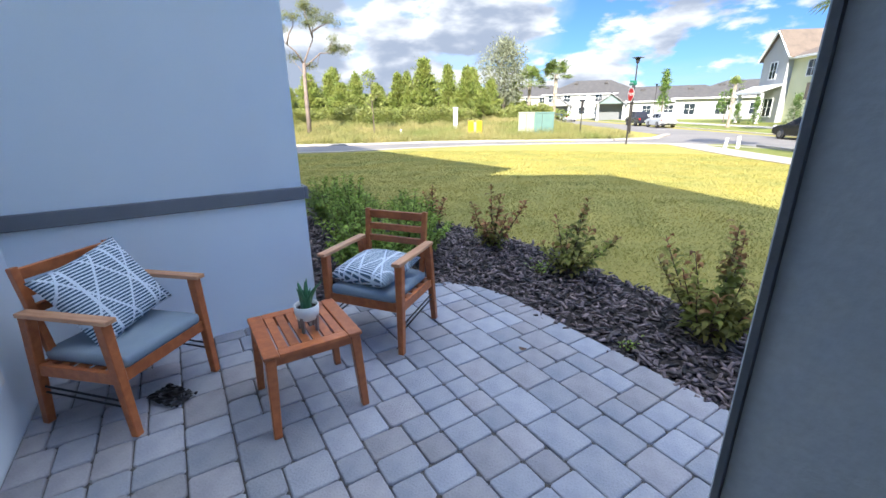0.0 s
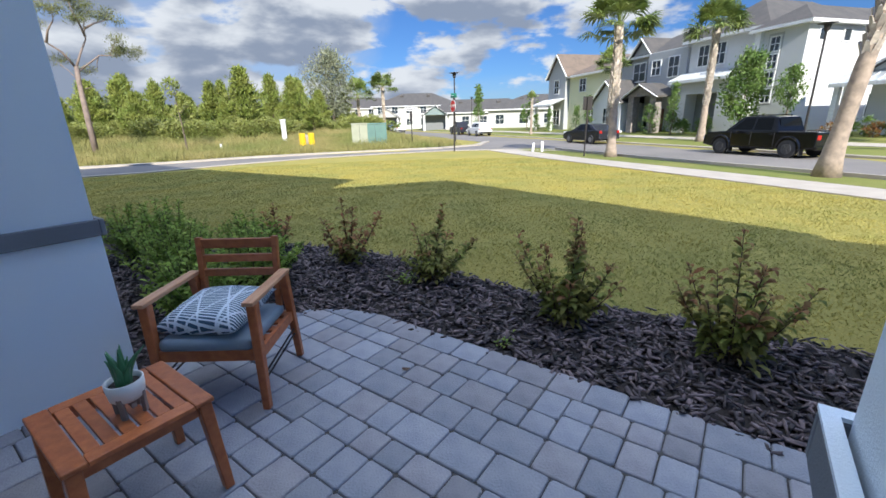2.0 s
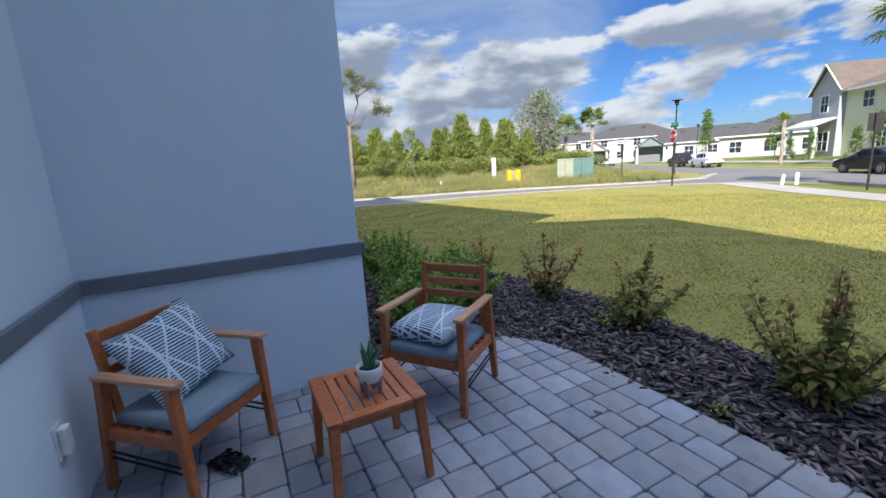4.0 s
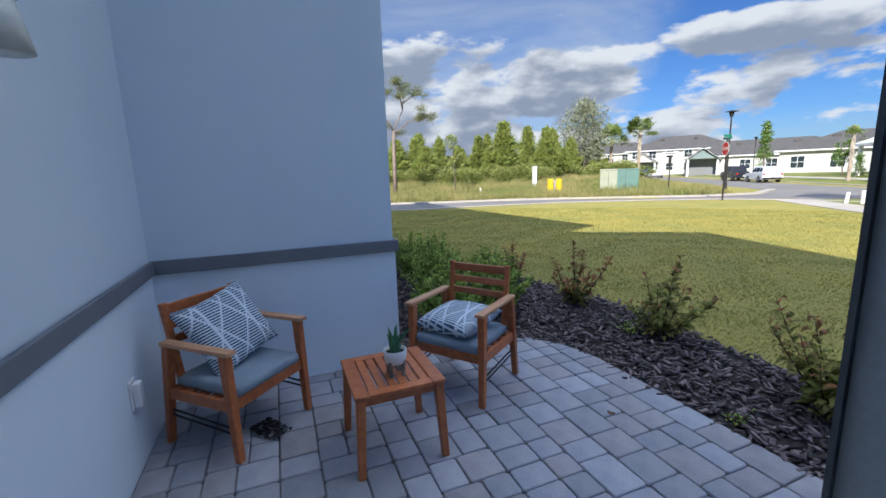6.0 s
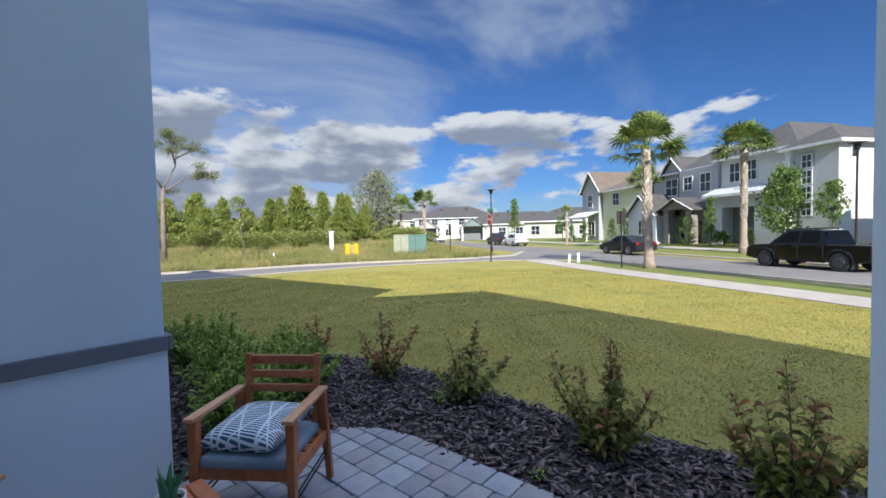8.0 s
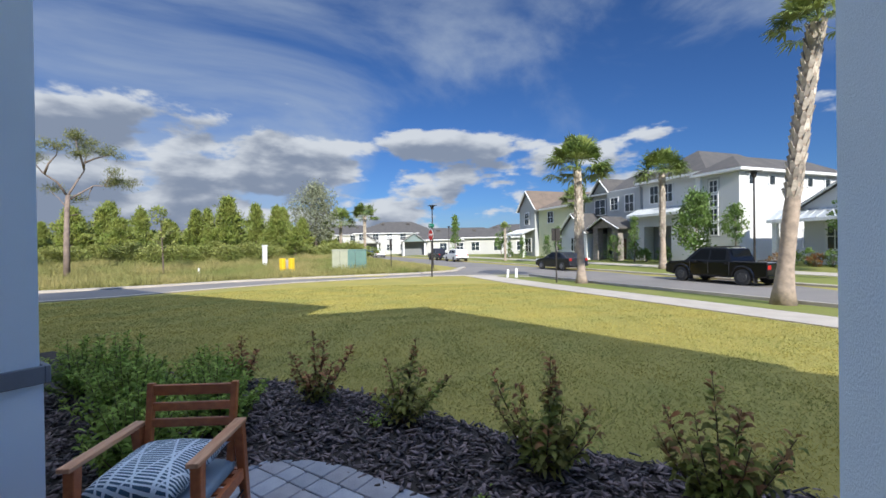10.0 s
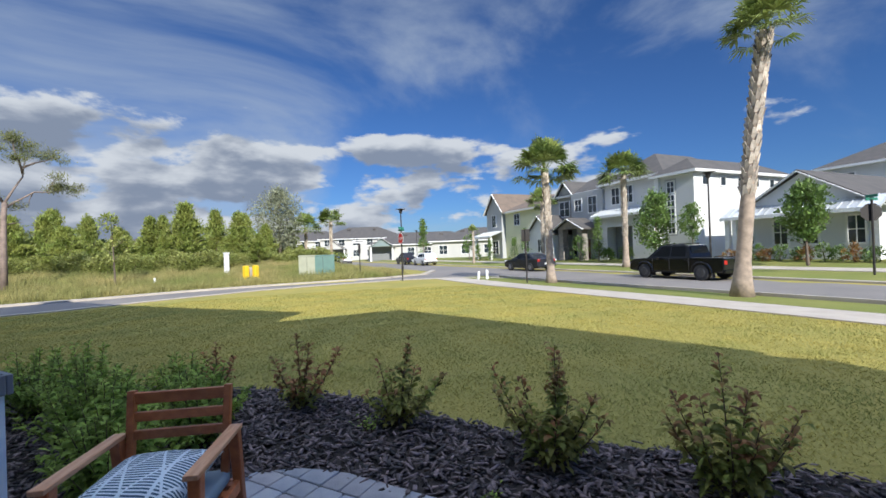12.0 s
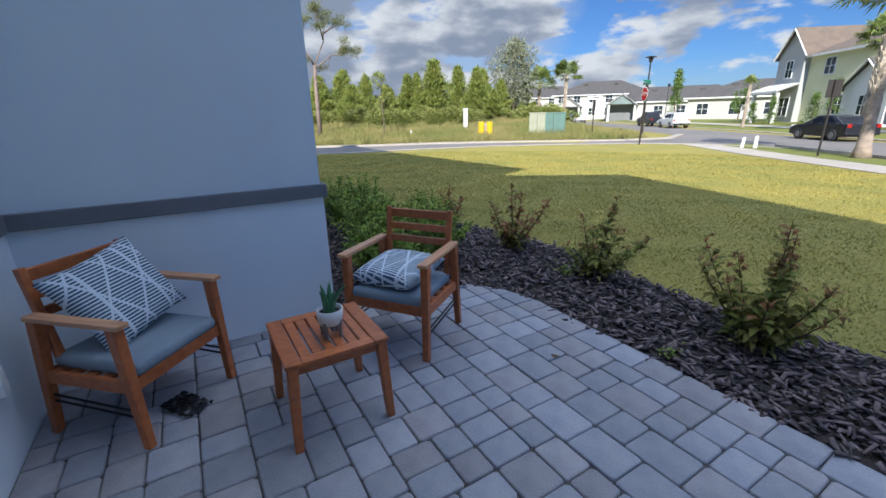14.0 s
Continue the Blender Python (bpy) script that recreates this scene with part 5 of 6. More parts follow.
vehicle("dark pickup truck parked further up the street", "pickup truck", PICK_BODY, PICK_CAB, PICK_GLASS, 58.5, 23.05, "dark_paint", 0.92, (-1.62, 1.62), 0.38, "rim_black")
vehicle("white car parked far up the street", "car", SUV_BODY, SUV_CAB, SUV_GLASS, 84.0, 18.6, "white_paint", 0.92, (-1.38, 1.38), 0.35, "rim")
vehicle("blue car parked far up the street", "car", SED_BODY, SED_CAB, SED_GLASS, 92.0, 17.9, "blue_paint", 0.90, (-1.42, 1.42), 0.33, "rim")


# ---- palms ----
M["palm_trunk"] = material("palm_trunk", (0.38, 0.30, 0.235), 0.9, (0.25, 0.20, 0.16), 5, bump=0.7, bump_scale=14, fine=0.2)
M["palm_boot"] = material("palm_boot", (0.50, 0.44, 0.37), 0.9, (0.33, 0.28, 0.23), 7, bump=0.4, bump_scale=20, island=0.4, fine=0.2)
M["palm_leaf"] = material("palm_leaf", (0.15, 0.215, 0.055), 0.5, (0.25, 0.29, 0.08), 1.2, island=0.35, fine=0.1, trans=0.25)


def palm(label, s, n, tall, r0, crown, boots_from, fronds, seed, lean=0.0, xy=None):
    rng = np.random.default_rng(seed)
    p = st(s, n) if xy is None else Vector((*xy, 0))
    ob = thing("palm_tree", label, "palm tree", pose(p.x, p.y, height(p.x, p.y) - 0.02), "cabbage palms")
    k = 14
    pts, rad = [], []
    for i in range(k + 1):
        f = i / k
        q = -lean * f ** 1.3 * ALONG
        pts.append((q.x, q.y, tall * f))
        flare = 1 + 0.75 * max(0, 1 - f * 5) ** 2
        rad.append(r0 * flare * (0.95 if f < boots_from else 0.80))
    part("trunk", tube(pts, rad, 16), M["palm_trunk"], ob, "rough grey-brown palm trunk", smooth=True)
    # old leaf bases in a criss-cross round the upper trunk
    vs, fs = [], []
    z, turn = boots_from * tall, 0
    while z < tall * 0.99 and boots_from < 1:
        f = z / tall
        q = -lean * f ** 1.3 * ALONG
        for j in range(6):
            a = 2 * math.pi * j / 6 + turn
            c, s_ = math.cos(a), math.sin(a)
            r = r0 * 0.78
            w, h_ = r * 0.55, 0.30
            out = r0 * rng.uniform(0.22, 0.48)
            def P(rr, side, zz):
                return (q.x + rr * c - side * s_, q.y + rr * s_ + side * c, zz)
            b = len(vs)
            vs += [P(r, -w, z), P(r, w, z), P(r + out, -w * 0.42, z + h_), P(r + out, w * 0.42, z + h_), P(r + out - 0.05, 0, z + h_ + 0.03), P(r * 0.8, 0, z + h_ * 0.8)]
            fs += [(b, b + 1, b + 3, b + 2), (b + 2, b + 3, b + 4, b + 4), (b + 1, b + 5, b + 4, b + 3), (b, b + 2, b + 4, b + 5)]
        z += 0.19
        turn += math.pi / 6
    if vs:
        bm = bmesh.new()
        bv = [bm.verts.new(v) for v in vs]
        for f_ in fs:
            bm.faces.new([bv[i] for i in dict.fromkeys(f_)])
        boots = part("boot_sheath", bm, M["palm_boot"], ob, "criss-cross cut leaf bases")
        boots["kind"] = "stuff"
    top = np.array([pts[-1][0], pts[-1][1], tall])
    V, F = [], []
    for i in range(fronds):
        a = rng.uniform(0, 2 * math.pi)
        el = rng.uniform(-0.30, 1.35)
        ln = crown * rng.uniform(0.45, 0.62)
        d = np.array([math.cos(a) * math.cos(el), math.sin(a) * math.cos(el), math.sin(el)])
        base = top + np.array([0, 0, rng.uniform(-0.1, 0.25)])
        hub = base + d * ln
        side = np.cross(d, [0, 0, 1.0])
        side /= np.linalg.norm(side) + 1e-9
        up = np.cross(side, d)
        b = len(V)
        V += [base + side * 0.015, base - side * 0.015, hub - side * 0.012, hub + side * 0.012]
        F.append((b, b + 1, b + 2, b + 3))
        m = 17
        R = crown * rng.uniform(0.42, 0.58)
        for j in range(m):
            t = (j / (m - 1) - 0.5) * 2 * 1.75
            dd = math.cos(t) * d + math.sin(t) * side + up * 0.18 * math.cos(t) + rng.normal(0, 0.05, 3)
            dd /= np.linalg.norm(dd)
            midp = hub + dd * R * 0.55
            tip = hub + dd * R * (0.98 - 0.12 * abs(t)) + np.array([0, 0, -R * rng.uniform(0.10, 0.36)])
            wv = np.cross(dd, up)
            wv /= np.linalg.norm(wv) + 1e-9
            w = 0.046 * crown / 1.6
            b = len(V)
            V += [hub, midp + wv * w, tip, midp - wv * w]
            F.append((b, b + 1, b + 2, b + 3))
    fr = new("palm_crown", soup("palm_crown", np.array(V), np.array(F), M["palm_leaf"]))
    fr.parent = ob
    fr["kind"] = "stuff"
    return ob


palm("tall cabbage palm with criss-cross trunk on the verge", 6.60, 16.40, 8.0, 0.215, 1.25, 0.40, 40, 1, 0.95)
palm("cabbage palm with ragged crown on the verge", 16.1, 16.5, 5.85, 0.20, 1.95, 0.40, 64, 2, -0.25)
palm("cabbage palm across the street before the white house", 20.7, 27.0, 6.8, 0.21, 1.95, 0.35, 60, 3)
palm("cabbage palm across the street before the grey house", 30.3, 27.0, 5.9, 0.18, 1.75, 0.3, 50, 8)
palm("small slender palm across the street", 43.5, 26.6, 3.9, 0.14, 0.95, 0.5, 24, 4)
palm("tall palm far off by the junction", 0, 0, 6.4, 0.22, 2.3, 0.5, 50, 5, xy=at_bearing(-43.0, 62))
palm("palm far off beside the houses", 0, 0, 4.8, 0.22, 2.5, 0.5, 50, 6, xy=at_bearing(-46.2, 62))


# ---- trees ----
M["tree_bark"] = material("tree_bark", (0.16, 0.12, 0.09), 0.9, (0.10, 0.08, 0.065), 4, bump=0.6, bump_scale=15, fine=0.2)
M["pine_bark"] = material("pine_bark", (0.26, 0.20, 0.165), 0.9, (0.17, 0.13, 0.11), 4, bump=0.6, bump_scale=12, fine=0.2)
M["pine_leaf"] = material("pine_needles", (0.15, 0.205, 0.035), 0.6, (0.25, 0.27, 0.06), 0.8, island=0.45, fine=0.1, trans=0.25)
M["old_pine"] = material("old_pine_needles", (0.13, 0.15, 0.045), 0.6, (0.17, 0.17, 0.06), 0.8, island=0.4, fine=0.1, trans=0.2)
M["oak_leaf"] = material("grey_oak_leaf", (0.19, 0.21, 0.13), 0.6, (0.25, 0.26, 0.17), 0.8, island=0.4, fine=0.1, trans=0.2)
M["green_leaf"] = material("fresh_leaf", (0.10, 0.175, 0.035), 0.55, (0.15, 0.22, 0.055), 0.8, island=0.45, fine=0.1, trans=0.3)
M["brush_leaf"] = material("brush_leaf", (0.19, 0.24, 0.05), 0.6, (0.29, 0.28, 0.085), 0.3, island=0.45, fine=0.1, trans=0.25)


def crown_points(rng, n, shape, tall, wide, start):
    f = rng.random(n) ** 0.8
    if shape == "cone":
        r = wide * (1 - f) ** 0.8 * (0.55 + 0.45 * np.abs(np.sin(f * 23)))
    elif shape == "round":
        r = wide * np.sqrt(np.clip(1 - (2 * f - 1) ** 2, 0.02, 1))
    else:
        r = wide * (0.35 + 0.65 * np.sin(np.pi * (0.15 + 0.8 * f)))
    a = rng.uniform(0, 2 * math.pi, n)
    lobes = 0.70 + 0.30 * np.sin(a * 3 + f * 9) * np.cos(f * 13 + 2 * a)
    q = r * lobes * rng.random(n) ** 0.40
    z = start + f * (tall - start)
    return np.stack([q * np.cos(a), q * np.sin(a), z], 1)


def tree(label, x, y, tall, wide, shape, mat, seed, leaves=900, leaf=0.28, start=0.2, trunk=0.09, bark="tree_bark", name="tree", group=""):
    rng = np.random.default_rng(seed)
    ob = thing(name, label, "tree" if name == "tree" else "bush", pose(x, y, height(x, y) + 0.08), group)
    pts = [(0.04 * math.sin(5 * f + seed), 0.04 * math.cos(4 * f + seed), tall * f * 0.92) for f in (0, 0.2, 0.45, 0.7, 1.0)]
    part("trunk", tube(pts, [trunk * 1.25, trunk, trunk * 0.75, trunk * 0.45, trunk * 0.12], 8), M[bark], ob)
    for k in range(7):
        f = 0.25 + 0.65 * k / 7
        a = k * 2.4 + seed
        z = tall * max(f, start / tall)
        part("limb", tube([(0, 0, z), (wide * 0.35 * math.cos(a), wide * 0.35 * math.sin(a), z + tall * 0.06), (wide * 0.7 * math.cos(a), wide * 0.7 * math.sin(a), z + tall * 0.10)], [trunk * 0.4, trunk * 0.25, trunk * 0.08], 5), M[bark], ob)
    clumps = crown_points(rng, max(leaves // 22, 12), shape, tall, wide, start * tall if start < 1 else start)
    c = clumps[rng.integers(0, len(clumps), leaves)] + rng.normal(0, wide * 0.13, (leaves, 3))
    c[:, 2] = np.clip(c[:, 2], 0.05, None)
    d = c * [1, 1, 0.25] + [0, 0, 0.35 * wide]
    d /= np.linalg.norm(d, axis=1)[:, None] + 1e-9
    v, f = leaf_cloud(c, d, leaf, rng, 0.6, 0.25, 0.55)
    cr = new("crown", soup("crown", v, f, M[mat]))
    cr.parent = ob
    cr["kind"] = "stuff"
    return ob


# pinewood and brush beyond the side street
def young_pine(tall, wide, seed, needles=8500):
    """A pointed pine: whorls of rising limbs, each with upturned needle plumes, gaps between."""
    rng = np.random.default_rng(seed)
    ob = thing("tree", "young green pine in the wood across the side street", "tree", None, "young pines")
    part("trunk", tube([(0, 0, 0), (0.05, 0.02, tall * 0.5), (0.0, 0.04, tall * 0.97)], [0.11, 0.07, 0.015], 7), M["pine_bark"], ob)
    cs, ds = [], []
    z = tall * 0.16
    while z < tall * 0.97:
        f = z / tall
        reach = wide * (1 - f) ** 0.95 * (0.6 + 0.4 * min(1, f * 4))
        for j in range(5):
            a = 6.283 * (j + rng.uniform(-0.3, 0.3)) / 5 + z * 3
            r = reach * rng.uniform(0.55, 1.15)
            tip = np.array([r * math.cos(a), r * math.sin(a), z + r * rng.uniform(0.25, 0.7)])
            base = np.array([0, 0, z])
            if r > 0.5:
                part("limb", tube([tuple(base), tuple(tip)], [0.028, 0.010], 4), M["pine_bark"], ob)
            for q in np.linspace(0.35, 1.0, 5):
                cs.append(base + (tip - base) * q)
                ds.append((tip - base) / (r + 0.05) * 0.6 + [0, 0, 0.7])
        z += tall * rng.uniform(0.045, 0.08)
    for q in np.linspace(0.85, 1.0, 6):
        cs.append(np.array([0, 0, tall * q])), ds.append(np.array([0, 0, 1.0]))
    pick = rng.integers(0, len(cs), needles)
    c = np.array(cs)[pick] + rng.normal(0, 1, (needles, 3)) * [0.17, 0.17, 0.13]
    v, f = leaf_cloud(c, np.array(ds)[pick], 0.30, rng, 0.55, 0.2, 0.30)
    cr = new("crown", soup("crown", v, f, M["pine_leaf"]))
    cr.parent = ob
    cr["kind"] = "stuff"
    return ob


rng = np.random.default_rng(31)
k = 0
kinds = [young_pine(5.2, 2.1 + 0.3 * (j % 3), 300 + j) for j in range(5)]
for az in np.arange(-86, -45.5, 0.60):
    dist = 42 + 13 * rng.random() + (8 if az > -52 else 0)
    x, y = at_bearing(az + rng.normal(0, 0.4), dist)
    sc = rng.uniform(0.58, 1.06) * (1.2 if rng.random() < 0.22 else 1) * (0.80 if az > -53 else 1.0)
    m = pose(x, y, height(x, y), rz=rng.uniform(0, 360)) @ Matrix.Diagonal((sc * rng.uniform(0.8, 1.2), sc * rng.uniform(0.8, 1.2), sc, 1))
    if k < 5:
        kinds[k].matrix_basis = m
    else:
        copy_thing(kinds[k % 5], m)
    k += 1
brush = [tree("low yellow-green brush at the wood's edge", 0, 0, 2.4, 1.7, "round", "brush_leaf", 330 + j, 3600, 0.17, 0.03, 0.05, name="bush", group="roadside brush") for j in range(3)]
k = 0
for az in np.arange(-87, -44, 0.80):
    dist = 40.5 + 5 * rng.random() + (6 if az > -54 else 0)
    x, y = at_bearing(az, dist)
    sc = rng.uniform(0.38, 0.85)
    m = pose(x, y, height(x, y), rz=rng.uniform(0, 360)) @ Matrix.Diagonal((sc * 1.3, sc * 1.3, sc, 1))
    if k < 3:
        brush[k].matrix_basis = m
    else:
        copy_thing(brush[k % 3], m)
    k += 1
backs = tree("green trees deep in the wood", 0, 0, 6.0, 2.6, "round", "pine_leaf", 351, 1500, 0.5, 0.1, 0.12, "pine_bark", group="wood behind")
for j, az in enumerate(np.arange(-88, -42, 2.0)):
    x, y = at_bearing(az, 62 + 8 * rng.random())
    m = pose(x, y, height(x, y), rz=40 * j) @ Matrix.Diagonal((1.2, 1.2, rng.uniform(0.5, 0.72), 1))
    if j == 0:
        backs.matrix_basis = m
    else:
        copy_thing(backs, m)


# the old pine: bare trunk, crooked wide limbs, flat needle tufts at their ends
def old_pine(x, y):
    rng = np.random.default_rng(77)
    ob = thing("tree", "tall old pine with bare trunk and sparse needle tufts", "tree", pose(x, y, height(x, y)))
    right, deep = Vector((0.27, 0.96, 0)), Vector((-0.96, 0.27, 0))

    def at(u, z, d=0.0):
        p = right * u + deep * d
        return (p.x, p.y, z)
    part("trunk", tube([at(0, 0), at(0.02, 2.4), at(0.06, 4.3), at(0.12, 5.2)], [0.18, 0.155, 0.135, 0.115], 10), M["pine_bark"], ob, "bare grey pine trunk", smooth=True)
    limbs = (((0.12, 5.15, 0), (0.50, 6.0, 0.2), (0.88, 6.75, 0.3), (0.95, 7.5, 0.2), (1.25, 8.3, 0.3)),
             ((0.10, 5.1, 0), (-0.35, 5.9, -0.3), (-0.95, 6.35, -0.5), (-1.35, 6.95, -0.6), (-1.75, 7.15, -0.6)),
             ((0.12, 4.9, 0), (0.70, 5.4, 0.5), (1.35, 5.95, 0.7), (2.10, 6.0, 0.8), (2.85, 6.25, 0.9)),
             ((0.90, 6.9, 0.3), (0.75, 7.6, 0.0), (0.55, 8.2, -0.3), (0.50, 8.75, -0.4)),
             ((0.92, 7.3, 0.2), (1.45, 7.7, 0.6), (1.95, 7.95, 0.9), (2.30, 8.2, 1.0)),
             ((-0.9, 6.3, -0.5), (-0.7, 6.9, -0.8), (-0.35, 7.4, -1.0), (-0.3, 7.9, -1.1)),
             ((0.05, 4.4, 0), (-0.30, 5.0, 0.4), (-0.75, 5.5, 0.7)),
             ((1.30, 5.9, 0.7), (1.15, 5.5, 1.0), (1.10, 5.05, 1.1)),
             ((1.9, 6.0, 0.8), (2.2, 6.6, 0.4), (2.35, 6.9, 0.2)),
             ((0.06, 3.9, 0), (0.5, 4.05, 0.3), (0.85, 4.1, 0.4)))
    spots = []
    for line in limbs:
        n = len(line)
        part("limb", tube([at(u, z, d) for u, z, d in line], [0.068 * (1 - 0.85 * i / (n - 1)) if n > 3 else 0.035 * (1 - 0.8 * i / (n - 1)) for i in range(n)], 7), M["pine_bark"], ob, smooth=True)
        u, z, d = line[-1]
        if n > 3 or z > 5:
            for q in range(5 if n > 3 else 2):
                spots.append(np.array(at(u + rng.normal(0, 0.34), z + rng.normal(0.05, 0.13), d + rng.normal(0, 0.35))))
        if n > 4:
            u, z, d = line[-2]
            for q in range(3):
                spots.append(np.array(at(u + rng.normal(0, 0.28), z + 0.15 + rng.normal(0, 0.13), d + rng.normal(0, 0.3))))
    spots = np.array(spots)
    m = 7000
    c = spots[rng.integers(0, len(spots), m)] + rng.normal(0, 1, (m, 3)) * [0.22, 0.22, 0.14]
    v, f = leaf_cloud(c, np.tile([0, 0, 0.7], (m, 1)), 0.20, rng, 0.8, 0.2, 0.16)
    cr = new("crown", soup("crown", v, f, M["old_pine"]))
    cr.parent = ob
    cr["kind"] = "stuff"


old_pine(*at_bearing(-74.7, 34))
tree("grey-green oak beside the junction", *at_bearing(-49.4, 56), 8.7, 3.7, "round", "oak_leaf", 401, 8500, 0.26, 0.22, 0.20)
tree("slim young tree in the roadside grass", *at_bearing(-66.5, 33), 4.6, 0.9, "oval", "brush_leaf", 402, 420, 0.20, 0.35, 0.05)
tree("conical green tree beside the street", *at_bearing(-30.6, 66), 6.6, 1.5, "cone", "green_leaf", 403, 1300, 0.3, 0.12, 0.1)
tree("small street tree before the far house", *at_bearing(-24.3, 62), 3.6, 1.0, "oval", "green_leaf", 404, 700, 0.25, 0.3, 0.06)
p = st(11.1, 30.0)
tree("young shade tree before the white sided house", p.x, p.y, 4.4, 1.25, "round", "green_leaf", 405, 3400, 0.22, 0.34, 0.07)
p = st(20.8, 30.3)
tree("leafy green tree beside the porch", p.x, p.y, 5.2, 1.45, "oval", "green_leaf", 406, 4200, 0.22, 0.18, 0.07)
p = st(18.4, 31.0)
tree("small round-headed tree beside the white wall", p.x, p.y, 4.1, 0.95, "round", "green_leaf", 407, 1900, 0.16, 0.40, 0.05)
p = st(27.0, 30.6)
tree("narrow conical evergreen before the grey house", p.x, p.y, 3.9, 0.95, "cone", "green_leaf", 408, 1700, 0.15, 0.05, 0.06)
for j, (s, n, t, w) in enumerate(((29.4, 30.6, 2.3, 1.15), (24.6, 31.4, 1.2, 0.8), (26.6, 31.4, 1.0, 0.7), (37.5, 30.0, 3.6, 0.9), (40.5, 30.6, 2.8, 0.9), (46.0, 30.4, 2.6, 0.9), (49.0, 30.2, 2.4, 0.8))):
    p = st(s, n)
    tree("clipped green shrub beside a house front", p.x, p.y, t, w, "round" if j < 3 else "cone", "green_leaf", 420 + j, 900, 0.15, 0.03, 0.04, name="bush", group="house front shrubs")
for j in range(13):
    p = st(16.4 - 0.72 * j, 32.0 + 0.25 * (j % 3))
    tree("low mixed green hedge shrub by the wall", p.x, p.y, 0.75 + 0.25 * (j * 7 % 5) / 4, 0.55, "round", "green_leaf" if j % 3 else "shrub_tip", 440 + j, 420, 0.13, 0.03, 0.03, name="bush", group="house front shrubs")


# ---- tall roadside grass beyond the side street ----
def tufts(name, label, n, place, tall, wide, mat, seed):
    rng = np.random.default_rng(seed)
    x, y = place(rng, n)
    z = np.array([height(a, b) for a, b in zip(x, y)])
    h = tall * rng.uniform(0.35, 1.2, n) * (0.55 + 0.6 * np.abs(np.sin(0.9 * x + 1.7 * np.sin(0.6 * y)) * np.cos(1.1 * y + np.sin(0.8 * x))))
    a = rng.uniform(0, 2 * math.pi, n)
    w = wide * rng.uniform(0.6, 1.3, n)
    lean = rng.normal(0, 0.35, (n, 2)) * h[:, None]
    v = np.stack([np.stack([x - np.cos(a) * w, y - np.sin(a) * w, z], 1), np.stack([x + np.cos(a) * w, y + np.sin(a) * w, z], 1),
                  np.stack([x + lean[:, 0], y + lean[:, 1], z + h], 1)], 1).reshape(-1, 3)
    return tagged(new(name, soup(name, v, np.arange(3 * n).reshape(-1, 3), M[mat])), label, "grass", kind="stuff")


def beyond(rng, n):
    nn = rng.uniform(-26, 13.5, n)
    edge = np.interp(nn, [q[1] for q in SIDE_FAR], [q[0] for q in SIDE_FAR])
    ss = edge + 0.6 + 16 * rng.random(n) ** 1.15
    return -0.786 * ss + 0.618 * nn, 0.618 * ss + 0.786 * nn


tufts("roadside_grass", "tall dry yellow-green roadside grass", 150000, beyond, 0.60, 0.018, "dry", 5)
M["rough"] = material("rough_ground", (0.25, 0.215, 0.09), 0.95, (0.18, 0.175, 0.065), 0.3, bump=0.6, bump_scale=10, fine=0.3, spec=0.1)
RN = [-30, -14, -9, -5, -1.5, 2.5, 7, 11, 13.5]
sheet_pts = [np.interp(q, [p[1] for p in SIDE_FAR], [p[0] for p in SIDE_FAR]) for q in RN]
tagged(sheet("rough_ground", [st(s + 0.5, q).xy for s, q in zip(sheet_pts, RN)], [st(s + 60, q).xy for s, q in zip(sheet_pts, RN)], M["rough"], 0.02, 8),
       "rough ground under tall grass beyond the side street", "ground", kind="structure")

# ---- street furniture ----
M["sign_red"] = material("sign_red", (0.50, 0.015, 0.02), 0.45, fine=0.04)
M["sign_white"] = material("sign_white", (0.80, 0.80, 0.80), 0.5, fine=0.03)
M["sign_green"] = material("sign_green", (0.02, 0.16, 0.10), 0.5, fine=0.03)
M["post_dark"] = material("dark_bronze_post", (0.035, 0.03, 0.028), 0.5, metal=0.3)
M["yellow"] = material("yellow_plastic", (0.75, 0.50, 0.02), 0.45, fine=0.05)
M["box_green"] = material("green_utility_paint", (0.10, 0.19, 0.16), 0.55, (0.085, 0.16, 0.14), 2)
M["box_tan"] = material("tan_utility_paint", (0.32, 0.33, 0.24), 0.55, (0.28, 0.29, 0.21), 2)


def octagon(r, t, x=0.0):
    return [(r * math.cos(a), r * math.sin(a)) for a in (math.pi / 8 + k * math.pi / 4 for k in range(8))]


def letters(text, size, mat, parent):
    cu = bpy.data.curves.new("lettering", "FONT")
    cu.body, cu.size, cu.align_x, cu.align_y, cu.extrude = text, size, "CENTER", "CENTER", 0.003
    tmp = bpy.data.objects.new("lettering", cu)
    scene.collection.objects.link(tmp)
    me = bpy.data.meshes.new_from_object(tmp.evaluated_get(bpy.context.evaluated_depsgraph_get()))
    bpy.data.objects.remove(tmp)
    me.materials.clear()
    me.materials.append(mat)
    ob = new("lettering", me)
    ob.parent = parent
    return ob


